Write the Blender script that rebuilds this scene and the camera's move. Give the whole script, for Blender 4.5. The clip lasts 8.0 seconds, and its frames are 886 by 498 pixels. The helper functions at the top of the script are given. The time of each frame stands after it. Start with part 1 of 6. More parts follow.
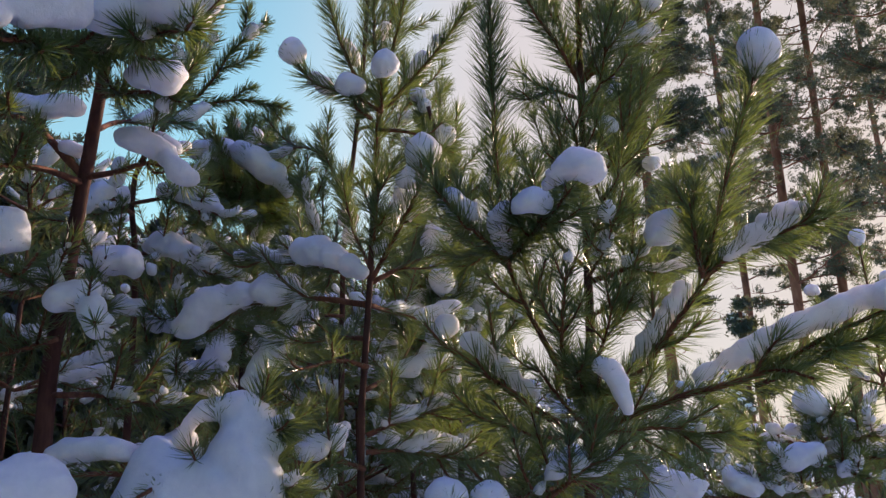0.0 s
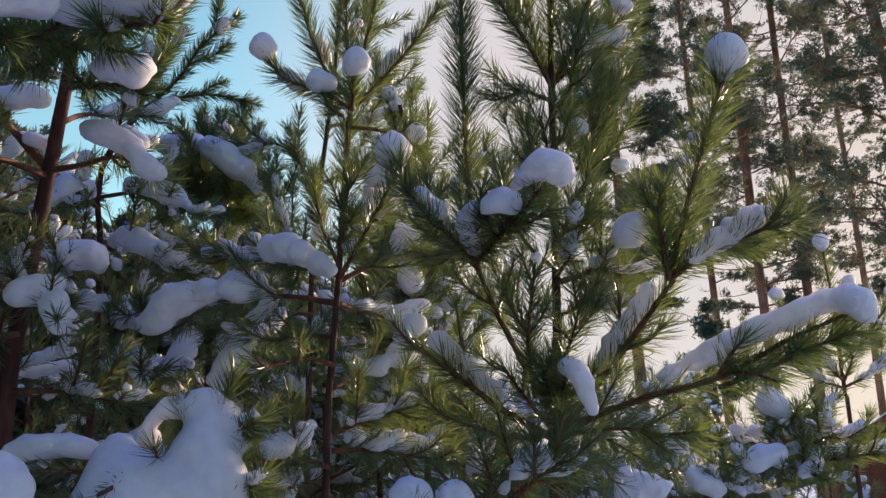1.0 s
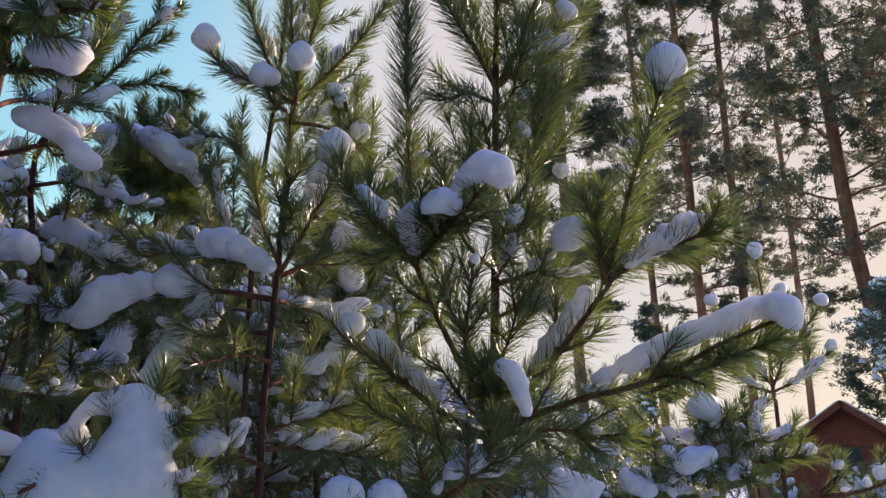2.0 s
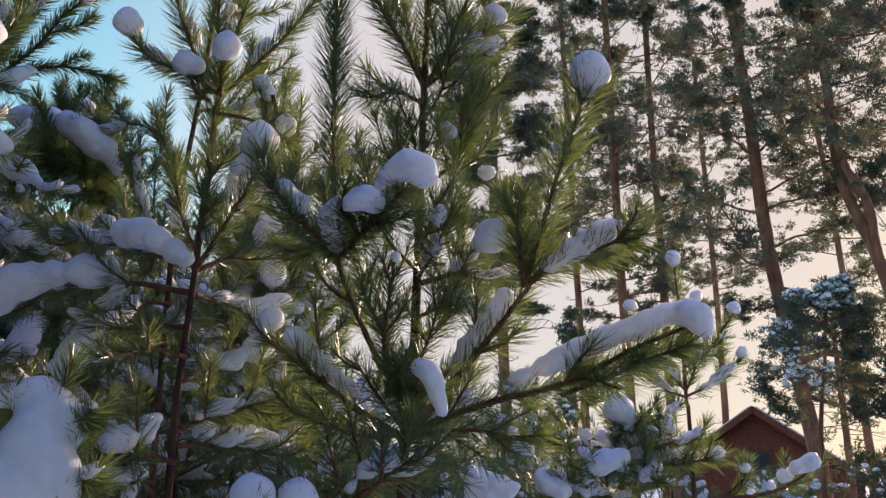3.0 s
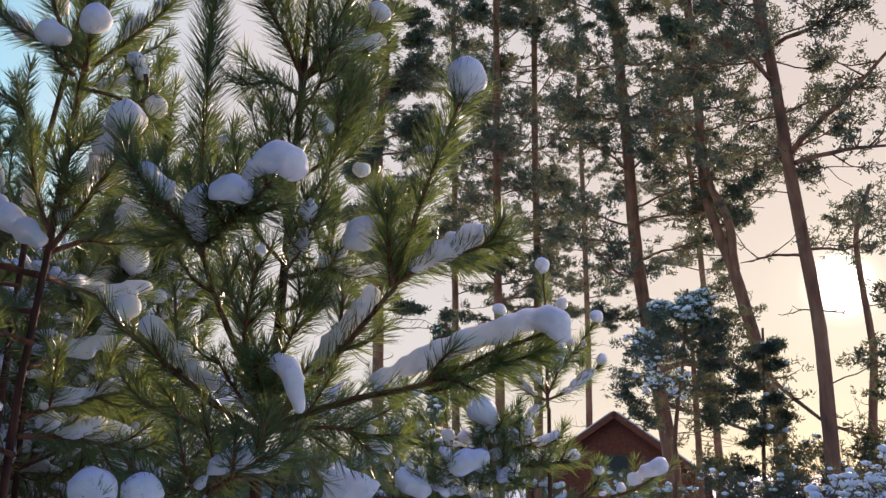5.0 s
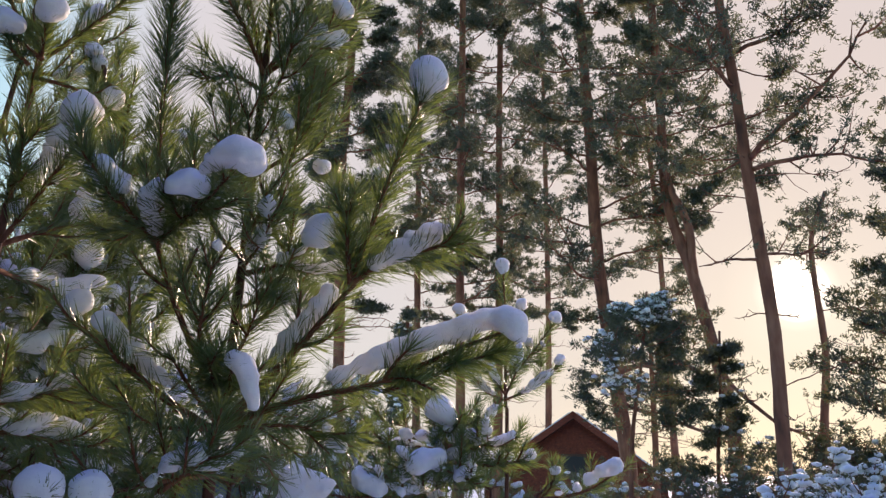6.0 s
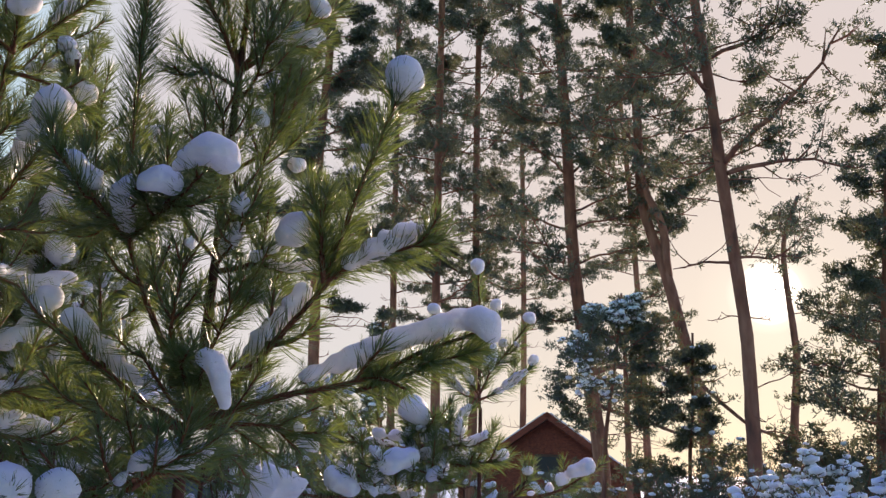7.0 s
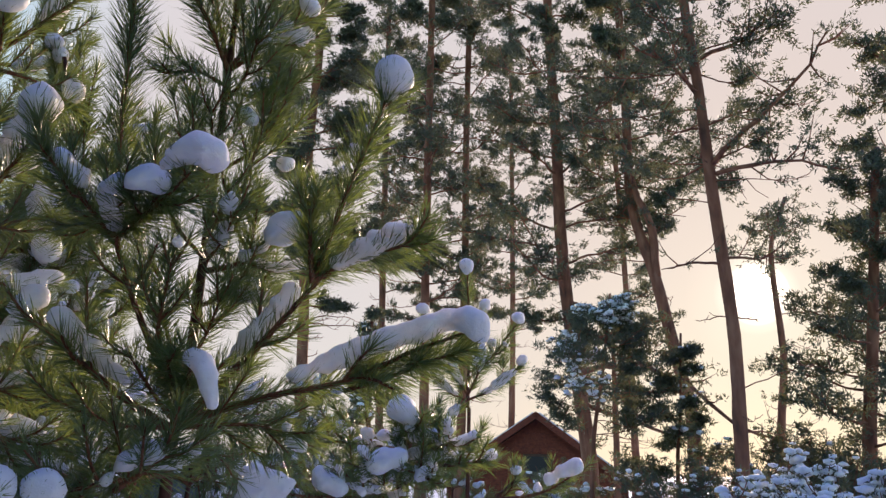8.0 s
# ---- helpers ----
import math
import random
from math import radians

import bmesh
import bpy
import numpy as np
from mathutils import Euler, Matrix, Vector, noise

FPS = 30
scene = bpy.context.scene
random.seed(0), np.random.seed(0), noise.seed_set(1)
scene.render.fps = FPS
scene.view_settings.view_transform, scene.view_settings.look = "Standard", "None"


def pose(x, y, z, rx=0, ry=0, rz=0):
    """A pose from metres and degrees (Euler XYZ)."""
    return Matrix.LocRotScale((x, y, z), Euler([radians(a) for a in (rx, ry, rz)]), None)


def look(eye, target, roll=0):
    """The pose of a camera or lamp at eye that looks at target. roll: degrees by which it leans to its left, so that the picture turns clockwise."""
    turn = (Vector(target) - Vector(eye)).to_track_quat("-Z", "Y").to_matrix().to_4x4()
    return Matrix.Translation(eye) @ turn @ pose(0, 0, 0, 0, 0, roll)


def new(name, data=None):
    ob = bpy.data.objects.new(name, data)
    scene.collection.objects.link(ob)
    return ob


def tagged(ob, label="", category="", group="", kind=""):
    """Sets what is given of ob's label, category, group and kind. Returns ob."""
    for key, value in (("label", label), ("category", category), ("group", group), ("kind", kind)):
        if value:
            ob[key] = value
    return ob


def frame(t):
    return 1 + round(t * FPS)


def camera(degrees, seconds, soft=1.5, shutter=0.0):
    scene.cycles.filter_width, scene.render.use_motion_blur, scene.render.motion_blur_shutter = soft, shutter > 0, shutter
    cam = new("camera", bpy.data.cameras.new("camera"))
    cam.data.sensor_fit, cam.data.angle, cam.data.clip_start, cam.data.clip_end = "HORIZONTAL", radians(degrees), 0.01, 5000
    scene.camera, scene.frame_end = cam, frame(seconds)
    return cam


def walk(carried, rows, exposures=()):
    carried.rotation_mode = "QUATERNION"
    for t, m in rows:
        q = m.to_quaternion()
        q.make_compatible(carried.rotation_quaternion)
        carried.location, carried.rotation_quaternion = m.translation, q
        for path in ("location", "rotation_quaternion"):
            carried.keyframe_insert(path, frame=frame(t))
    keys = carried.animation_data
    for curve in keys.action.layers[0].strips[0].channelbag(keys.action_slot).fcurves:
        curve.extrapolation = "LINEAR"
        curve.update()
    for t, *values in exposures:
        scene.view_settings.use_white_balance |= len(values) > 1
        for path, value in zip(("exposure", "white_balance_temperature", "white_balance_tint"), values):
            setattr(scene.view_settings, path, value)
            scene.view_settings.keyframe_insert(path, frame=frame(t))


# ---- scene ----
cam = camera(55.2, 8.0, soft=1.4)
PATH = [
    (0.0, (0.000, 0.000, 1.700), (0.004, 1.917, 2.198), -1.2),
    (0.5, (0.002, 0.000, 1.700), (0.028, 1.917, 2.197), -1.0),
    (1.0, (0.005, 0.001, 1.700), (0.076, 1.917, 2.195), -0.9),
    (1.5, (0.010, 0.001, 1.701), (0.136, 1.915, 2.194), -0.7),
    (3.0, (0.031, 0.001, 1.700), (0.390, 1.885, 2.191), 0.2),
    (3.5, (0.037, 0.000, 1.701), (0.473, 1.869, 2.191), 0.5),
    (4.0, (0.044, -0.001, 1.701), (0.556, 1.848, 2.191), 0.9),
    (4.5, (0.049, -0.003, 1.701), (0.622, 1.828, 2.191), 1.1),
    (5.0, (0.053, -0.004, 1.701), (0.680, 1.810, 2.192), 1.3),
    (6.5, (0.062, -0.009, 1.700), (0.798, 1.762, 2.192), 1.7),
    (7.0, (0.063, -0.011, 1.700), (0.821, 1.751, 2.193), 1.8),
    (7.5, (0.064, -0.009, 1.701), (0.836, 1.747, 2.194), 1.8),
    (8.0, (0.064, -0.010, 1.701), (0.845, 1.742, 2.194), 1.8),
]
walk(cam, [(t, look(eye, target, roll)) for t, eye, target, roll in PATH], [(0.0, 0.28, 6350.0, 22.0)])

# ---------- world, sun ----------
SUN_EL, SUN_AZ, SKY_LOW, SKY_HIGH = 11.3, 44.8, (0.20, 0.264, 0.226), (0.178, 0.172, 0.40)
world = bpy.data.worlds.new("winter_sky")
scene.world = world
world.use_nodes = True
wn, wl = world.node_tree.nodes, world.node_tree.links
sky = wn.new("ShaderNodeTexSky")
sky.sky_type = "NISHITA"
sky.sun_disc = False
sky.sun_elevation, sky.sun_rotation = radians(SUN_EL), radians(SUN_AZ)
sky.air_density, sky.dust_density, sky.ozone_density = 1.2, 0.6, 1.5
sun_way = Vector((math.sin(radians(SUN_AZ)) * math.cos(radians(SUN_EL)), math.cos(radians(SUN_AZ)) * math.cos(radians(SUN_EL)), math.sin(radians(SUN_EL))))
# bright winter haze round the sun, thinning into blue away from it
co = wn.new("ShaderNodeTexCoord")
dot = wn.new("ShaderNodeVectorMath")
dot.operation = "DOT_PRODUCT"
dot.inputs[1].default_value = sun_way
wl.new(co.outputs["Generated"], dot.inputs[0])
share = wn.new("ShaderNodeMapRange")
share.interpolation_type = "SMOOTHSTEP"
share.inputs["From Min"].default_value, share.inputs["From Max"].default_value = 0.53, 0.76
share.inputs["To Max"].default_value = 0.96
wl.new(dot.outputs["Value"], share.inputs["Value"])
haze = wn.new("ShaderNodeValToRGB")
haze.color_ramp.elements.new(0.9).color = (0.60, 0.56, 0.51, 1)
haze.color_ramp.elements[0].position, haze.color_ramp.elements[0].color = 0.6, (0.60, 0.585, 0.56, 1)
haze.color_ramp.elements[2].position, haze.color_ramp.elements[2].color = 0.985, (0.625, 0.53, 0.445, 1)
near = wn.new("ShaderNodeMapRange")
near.inputs["From Min"].default_value, near.inputs["From Max"].default_value = 0.985, 1.0
wl.new(dot.outputs["Value"], near.inputs["Value"])
glow = wn.new("ShaderNodeValToRGB")
for place_at, c in ((0.80, (0.01, 0.006, 0.0)), (0.93, (0.06, 0.05, 0.03)), (0.957, (0.2, 0.17, 0.12)), (0.972, (0.8, 0.72, 0.56))):
    glow.color_ramp.elements.new(place_at).color = (*c, 1)
glow.color_ramp.elements[0].color = (0, 0, 0, 1)
glow.color_ramp.elements[5].position, glow.color_ramp.elements[5].color = 0.986, (2.8, 2.6, 2.1, 1)
wl.new(near.outputs["Result"], glow.inputs[0])
bright = wn.new("ShaderNodeVectorMath")
bright.operation = "ADD"
wl.new(haze.outputs[0], bright.inputs[0])
wl.new(glow.outputs[0], bright.inputs[1])
wl.new(dot.outputs["Value"], haze.inputs[0])
lift = wn.new("ShaderNodeVectorMath")
lift.operation = "MULTIPLY"
height = wn.new("ShaderNodeSeparateXYZ")
wl.new(co.outputs["Generated"], height.inputs[0])
tone = wn.new("ShaderNodeMapRange")
tone.data_type = "FLOAT_VECTOR"
tone.inputs[7].default_value, tone.inputs[8].default_value = (0.54, 0.54, 0.54), (0.74, 0.74, 0.74)
tone.inputs[9].default_value, tone.inputs[10].default_value = SKY_LOW, SKY_HIGH
wl.new(height.outputs["Z"], tone.inputs[6])
wl.new(tone.outputs[1], lift.inputs[1])
wl.new(sky.outputs[0], lift.inputs[0])
blend = wn.new("ShaderNodeMix")
blend.data_type = "RGBA"
wl.new(share.outputs["Result"], blend.inputs["Factor"])
wl.new(lift.outputs[0], blend.inputs["A"])
wl.new(bright.outputs[0], blend.inputs["B"])
wn["Background"].inputs["Strength"].default_value = 1.0
wl.new(blend.outputs["Result"], wn["Background"].inputs[0])

sun_data = bpy.data.lights.new("sun", "SUN")
sun_data.energy, sun_data.angle, sun_data.color = 4.6, radians(0.55), (1.0, 0.78, 0.55)
sun = new("sun", sun_data)
sun.matrix_world = Matrix.Translation((30, 30, 20)) @ sun_way.to_track_quat("Z", "Y").to_matrix().to_4x4()


# ---------- materials ----------
def material(name):
    m = bpy.data.materials.new(name)
    m.use_nodes = True
    return m, m.node_tree.nodes, m.node_tree.links, m.node_tree.nodes["Principled BSDF"]


def ramp(nodes, stops):
    r = nodes.new("ShaderNodeValToRGB")
    while len(r.color_ramp.elements) < len(stops):
        r.color_ramp.elements.new(0.5)
    for e, (p, c) in zip(r.color_ramp.elements, stops):
        e.position, e.color = p, (*c, 1)
    return r


def noise_node(nodes, links, scale, detail=4.0, stretch=None):
    co = nodes.new("ShaderNodeTexCoord")
    n = nodes.new("ShaderNodeTexNoise")
    n.inputs["Scale"].default_value, n.inputs["Detail"].default_value = scale, detail
    if stretch:
        mp = nodes.new("ShaderNodeMapping")
        mp.inputs["Scale"].default_value = stretch
        links.new(co.outputs["Object"], mp.inputs[0])
        links.new(mp.outputs[0], n.inputs["Vector"])
    else:
        links.new(co.outputs["Object"], n.inputs["Vector"])
    return n


def bump(nodes, links, bsdf, source, strength, distance):
    b = nodes.new("ShaderNodeBump")
    b.inputs["Strength"].default_value, b.inputs["Distance"].default_value = strength, distance
    links.new(source, b.inputs["Height"])
    links.new(b.outputs[0], bsdf.inputs["Normal"])


def needle_material(name, stops, through_colour, share, rough):
    m, nodes, links, bsdf = material(name)
    geo = nodes.new("ShaderNodeNewGeometry")
    r = ramp(nodes, stops)
    big = noise_node(nodes, links, 3.0, 2.0)
    mix = nodes.new("ShaderNodeMath")
    mix.operation = "MULTIPLY_ADD"
    mix.inputs[1].default_value = 0.55
    half = nodes.new("ShaderNodeMath")
    half.operation = "MULTIPLY"
    half.inputs[1].default_value = 0.5
    links.new(big.outputs[0], half.inputs[0])
    links.new(geo.outputs["Random Per Island"], mix.inputs[0])
    links.new(half.outputs[0], mix.inputs[2])
    links.new(mix.outputs[0], r.inputs[0])
    links.new(r.outputs[0], bsdf.inputs["Base Color"])
    bsdf.inputs["Roughness"].default_value = rough
    bsdf.inputs["Specular IOR Level"].default_value = 0.7
    tr = nodes.new("ShaderNodeBsdfTranslucent")
    tint = nodes.new("ShaderNodeMix")
    tint.data_type, tint.blend_type = "RGBA", "MIX"
    tint.inputs["Factor"].default_value = 0.75
    links.new(r.outputs[0], tint.inputs["A"])
    tint.inputs["B"].default_value = (*through_colour, 1)
    links.new(tint.outputs["Result"], tr.inputs["Color"])
    ms = nodes.new("ShaderNodeMixShader")
    ms.inputs[0].default_value = share
    links.new(bsdf.outputs[0], ms.inputs[1])
    links.new(tr.outputs[0], ms.inputs[2])
    links.new(ms.outputs[0], nodes["Material Output"].inputs[0])
    return m


def bark_material(name, dark, mid, light, scale, rise):
    m, nodes, links, bsdf = material(name)
    n = noise_node(nodes, links, scale, 6.0, (1, 1, 0.25))
    n2 = noise_node(nodes, links, scale * 0.12, 2.0)
    add = nodes.new("ShaderNodeMath")
    add.operation = "MULTIPLY_ADD"
    add.inputs[1].default_value = 0.6
    sc = nodes.new("ShaderNodeMath")
    sc.operation = "MULTIPLY"
    sc.inputs[1].default_value = 0.45
    links.new(n2.outputs[0], sc.inputs[0])
    links.new(n.outputs[0], add.inputs[0])
    links.new(sc.outputs[0], add.inputs[2])
    r = ramp(nodes, [(0.32, dark), (0.52, mid), (0.75, light)])
    links.new(add.outputs[0], r.inputs[0])
    links.new(r.outputs[0], bsdf.inputs["Base Color"])
    bsdf.inputs["Roughness"].default_value = 0.85
    bump(nodes, links, bsdf, n.outputs[0], 0.8, rise)
    return m


GREEN = [(0.12, (0.010, 0.034, 0.027)), (0.4, (0.024, 0.069, 0.043)), (0.7, (0.056, 0.114, 0.053)), (0.95, (0.115, 0.148, 0.071))]
NEEDLE = needle_material("pine_needles", GREEN, (0.70, 0.86, 0.14), 0.20, 0.34)
NEEDLE_FAR = needle_material("far_pine_needles", [(0.1, (0.016, 0.040, 0.038)), (0.5, (0.026, 0.056, 0.044)), (0.95, (0.062, 0.076, 0.040))], (0.34, 0.33, 0.13), 0.3, 0.5)
BARK_YOUNG = bark_material("young_pine_bark", (0.028, 0.010, 0.007), (0.085, 0.030, 0.020), (0.16, 0.066, 0.042), 60.0, 0.004)
BARK_TWIG = bark_material("twig_bark", (0.06, 0.022, 0.013), (0.18, 0.066, 0.034), (0.31, 0.14, 0.072), 120.0, 0.0015)
BARK_OLD = bark_material("old_pine_bark", (0.06, 0.026, 0.017), (0.21, 0.082, 0.046), (0.34, 0.16, 0.095), 9.0, 0.03)

SNOW, nodes, links, bsdf = material("snow")
n1 = noise_node(nodes, links, 46.0, 7.0)
n2 = noise_node(nodes, links, 420.0, 2.0)
r = ramp(nodes, [(0.3, (0.80, 0.82, 0.86)), (0.7, (0.90, 0.91, 0.93))])
links.new(n1.outputs[0], r.inputs[0])
links.new(r.outputs[0], bsdf.inputs["Base Color"])
bsdf.inputs["Roughness"].default_value = 0.55
bsdf.inputs["Specular IOR Level"].default_value = 0.25
bsdf.inputs["Subsurface Weight"].default_value = 0.85
bsdf.inputs["Subsurface Radius"].default_value = (1.0, 0.92, 0.85)
bsdf.inputs["Subsurface Scale"].default_value = 0.045
sm = nodes.new("ShaderNodeMath")
sm.operation = "MULTIPLY_ADD"
sm.inputs[1].default_value = 0.25
links.new(n2.outputs[0], sm.inputs[0])
links.new(n1.outputs[0], sm.inputs[2])
bump(nodes, links, bsdf, sm.outputs[0], 0.4, 0.009)

GROUND, nodes, links, bsdf = material("ground_snow")
n1 = noise_node(nodes, links, 0.8, 6.0)
r = ramp(nodes, [(0.3, (0.72, 0.75, 0.80)), (0.7, (0.86, 0.88, 0.90))])
links.new(n1.outputs[0], r.inputs[0])
links.new(r.outputs[0], bsdf.inputs["Base Color"])
bsdf.inputs["Roughness"].default_value = 0.7
bump(nodes, links, bsdf, n1.outputs[0], 0.6, 0.12)


def wood_material(name, dark, light):
    m, nodes, links, bsdf = material(name)
    n = noise_node(nodes, links, 3.0, 6.0, (1, 6, 6))
    r = ramp(nodes, [(0.3, dark), (0.7, light)])
    links.new(n.outputs[0], r.inputs[0])
    links.new(r.outputs[0], bsdf.inputs["Base Color"])
    bsdf.inputs["Roughness"].default_value = 0.7
    bump(nodes, links, bsdf, n.outputs[0], 0.3, 0.01)
    return m


LOGS = wood_material("red_brown_timber", (0.10, 0.020, 0.009), (0.22, 0.048, 0.020))
TRIM = wood_material("dark_timber", (0.05, 0.025, 0.018), (0.11, 0.055, 0.035))
BOARD = wood_material("grey_boards", (0.05, 0.065, 0.08), (0.10, 0.125, 0.15))
GLASS, nodes, links, bsdf = material("window_glass")
bsdf.inputs["Base Color"].default_value = (0.02, 0.025, 0.03, 1)
bsdf.inputs["Roughness"].default_value = 0.3


# ---------- mesh helpers ----------
def mesh_from(name, verts, faces, mat, smooth=True):
    """A mesh from numpy vertices and one or more arrays of triangles or quads."""
    faces = [f for f in (faces if isinstance(faces, list) else [faces]) if len(f)]
    me = bpy.data.meshes.new(name)
    me.vertices.add(len(verts))
    me.vertices.foreach_set("co", np.asarray(verts, np.float32).ravel())
    loops = np.concatenate([f.ravel() for f in faces]).astype(np.int32)
    sizes = np.concatenate([np.full(len(f), f.shape[1]) for f in faces])
    starts = np.concatenate([[0], np.cumsum(sizes)[:-1]]).astype(np.int32)
    me.loops.add(len(loops))
    me.loops.foreach_set("vertex_index", loops)
    me.polygons.add(len(sizes))
    me.polygons.foreach_set("loop_start", starts)
    me.polygons.foreach_set("use_smooth", np.full(len(sizes), smooth))
    me.update(calc_edges=True)
    me.materials.append(mat)
    return me


def part(name, me, parent, label="", kind=""):
    """One mesh, in world coordinates, under a thing (an Empty) or under a part."""
    ob = new(name, me)
    ob.parent = parent
    if parent.parent is None and parent.type == "EMPTY":
        ob.matrix_parent_inverse = Matrix.Translation(-parent.location)
    return tagged(ob, label=label, kind=kind)


def thing(name, x, y, label, category, group="", z=0.0):
    ob = new(name)
    ob.location = (x, y, z)
    ob.empty_display_size = 0.2
    return tagged(ob, label, category, group)


def unit(v):
    return v / np.maximum(np.linalg.norm(v, axis=-1, keepdims=True), 1e-9)


def spline(points, n):
    """n points along a smooth curve through the given ones, at even steps."""
    p = np.array(points, float)
    if len(p) == 2:
        fine = p[0] + (p[1] - p[0]) * np.linspace(0, 1, 60)[:, None]
    else:
        q = np.vstack([2 * p[0] - p[1], p, 2 * p[-1] - p[-2]])
        fine = []
        for i in range(len(p) - 1):
            a, b, c, d = q[i:i + 4]
            u = np.linspace(0, 1, 40, endpoint=i == len(p) - 2)[:, None]
            fine.append(0.5 * (2 * b + (c - a) * u + (2 * a - 5 * b + 4 * c - d) * u ** 2 + (3 * b - a - 3 * c + d) * u ** 3))
        fine = np.vstack(fine)
    s = np.concatenate([[0], np.cumsum(np.linalg.norm(np.diff(fine, axis=0), axis=1))])
    at = np.linspace(0, s[-1], n)
    return np.stack([np.interp(at, s, fine[:, k]) for k in range(3)], 1), s[-1]


def tangents(path):
    return unit(np.gradient(path, axis=0))


def tube(path, radii, sides=8, knobs=0.0, rng=None):
    """Vertices and faces of a tapered tube with closed ends."""
    path, radii = np.asarray(path), np.asarray(radii)
    t = tangents(path)
    up = np.where(np.abs(t[:, 2:3]) > 0.9, np.array([[1.0, 0, 0]]), np.array([[0, 0, 1.0]]))
    ref = up[len(up) // 2]
    u = unit(np.cross(t, ref))
    v = np.cross(t, u)
    a = np.linspace(0, 2 * np.pi, sides, endpoint=False)
    wob = 1 + (knobs * rng.standard_normal((len(path), sides)) if knobs else 0)
    ring = path[:, None] + (radii[:, None] * wob)[..., None] * (np.cos(a)[None, :, None] * u[:, None] + np.sin(a)[None, :, None] * v[:, None])
    verts = np.vstack([ring.reshape(-1, 3), path[:1], path[-1:]])
    n = len(path)
    i, j = np.meshgrid(np.arange(n - 1), np.arange(sides), indexing="ij")
    k = (j + 1) % sides
    quads = np.stack([i * sides + j, i * sides + k, (i + 1) * sides + k, (i + 1) * sides + j], -1).reshape(-1, 4)
    j = np.arange(sides)
    k = (j + 1) % sides
    caps = np.vstack([np.stack([k, j, np.full(sides, n * sides)], 1), np.stack([(n - 1) * sides + j, (n - 1) * sides + k, np.full(sides, n * sides + 1)], 1)])
    return verts, quads, caps


class Heap:
    """Collects pieces of geometry into one mesh."""
    def __init__(self):
        self.v, self.q, self.t, self.n = [], [], [], 0

    def add(self, verts, quads=None, tris=None):
        if quads is not None and len(quads):
            self.q.append(quads + self.n)
        if tris is not None and len(tris):
            self.t.append(tris + self.n)
        self.v.append(verts)
        self.n += len(verts)

    def mesh(self, name, mat, smooth=True):
        faces = ([np.vstack(self.q)] if self.q else []) + ([np.vstack(self.t)] if self.t else [])
        return mesh_from(name, np.vstack(self.v), faces, mat, smooth)


class Leaves:
    """Needles, each a slim bent blade."""
    def __init__(self, fine):
        self.fine, self.rows = fine, []

    def add(self, base, way, length, width, bend, rng):
        u = unit(np.cross(way, rng.standard_normal((len(base), 3))))
        L = length[:, None]
        mid = base + way * L * 0.55 + bend * L * 0.2
        tip = base + way * L + bend * L * 0.7
        rows = [base - u * width * 0.45, base + u * width * 0.45, mid + u * width * 0.5, mid - u * width * 0.5, tip]
        self.rows.append(np.stack(rows, 1))

    def mesh(self, name, mat, balls, rng):
        """balls: snow that has buried the needles which would stand up through it."""
        v = np.concatenate(self.rows)
        if len(balls):
            b = np.array(balls)
            buried, lot = np.zeros(len(v), bool), rng.random(len(v))
            for x, y, z, r, wide in b:
                t = v[:, -1]
                side = np.hypot(t[:, 0] - x, t[:, 1] - y)
                if not wide:
                    buried |= (side < 0.85 * r) & (t[:, 2] > z + 0.8 * r) & (t[:, 2] < z + 2.2 * r)
                    continue
                buried |= (side < 0.9 * r) & (t[:, 2] > z + 0.45 * r) & (t[:, 2] < z + 2.2 * r)
                buried |= (side ** 2 + (t[:, 2] - z) ** 2 < (1.08 * r) ** 2) & (t[:, 2] > z - 0.2 * r)
                if r > 0.0241:
                    f = v[:, 0] - np.array([x, y, z])
                    buried |= ((f ** 2).sum(1) < r * r) & (lot < 0.85)
            v = v[~(buried & (rng.random(len(v)) < 0.96))]
        k = v.shape[1]
        o = np.arange(len(v))[:, None] * k
        q, t = o + np.array([[0, 1, 2, 3]]), o + np.array([[3, 2, 4]])
        return mesh_from(name, v.reshape(-1, 3), [q, t], mat)


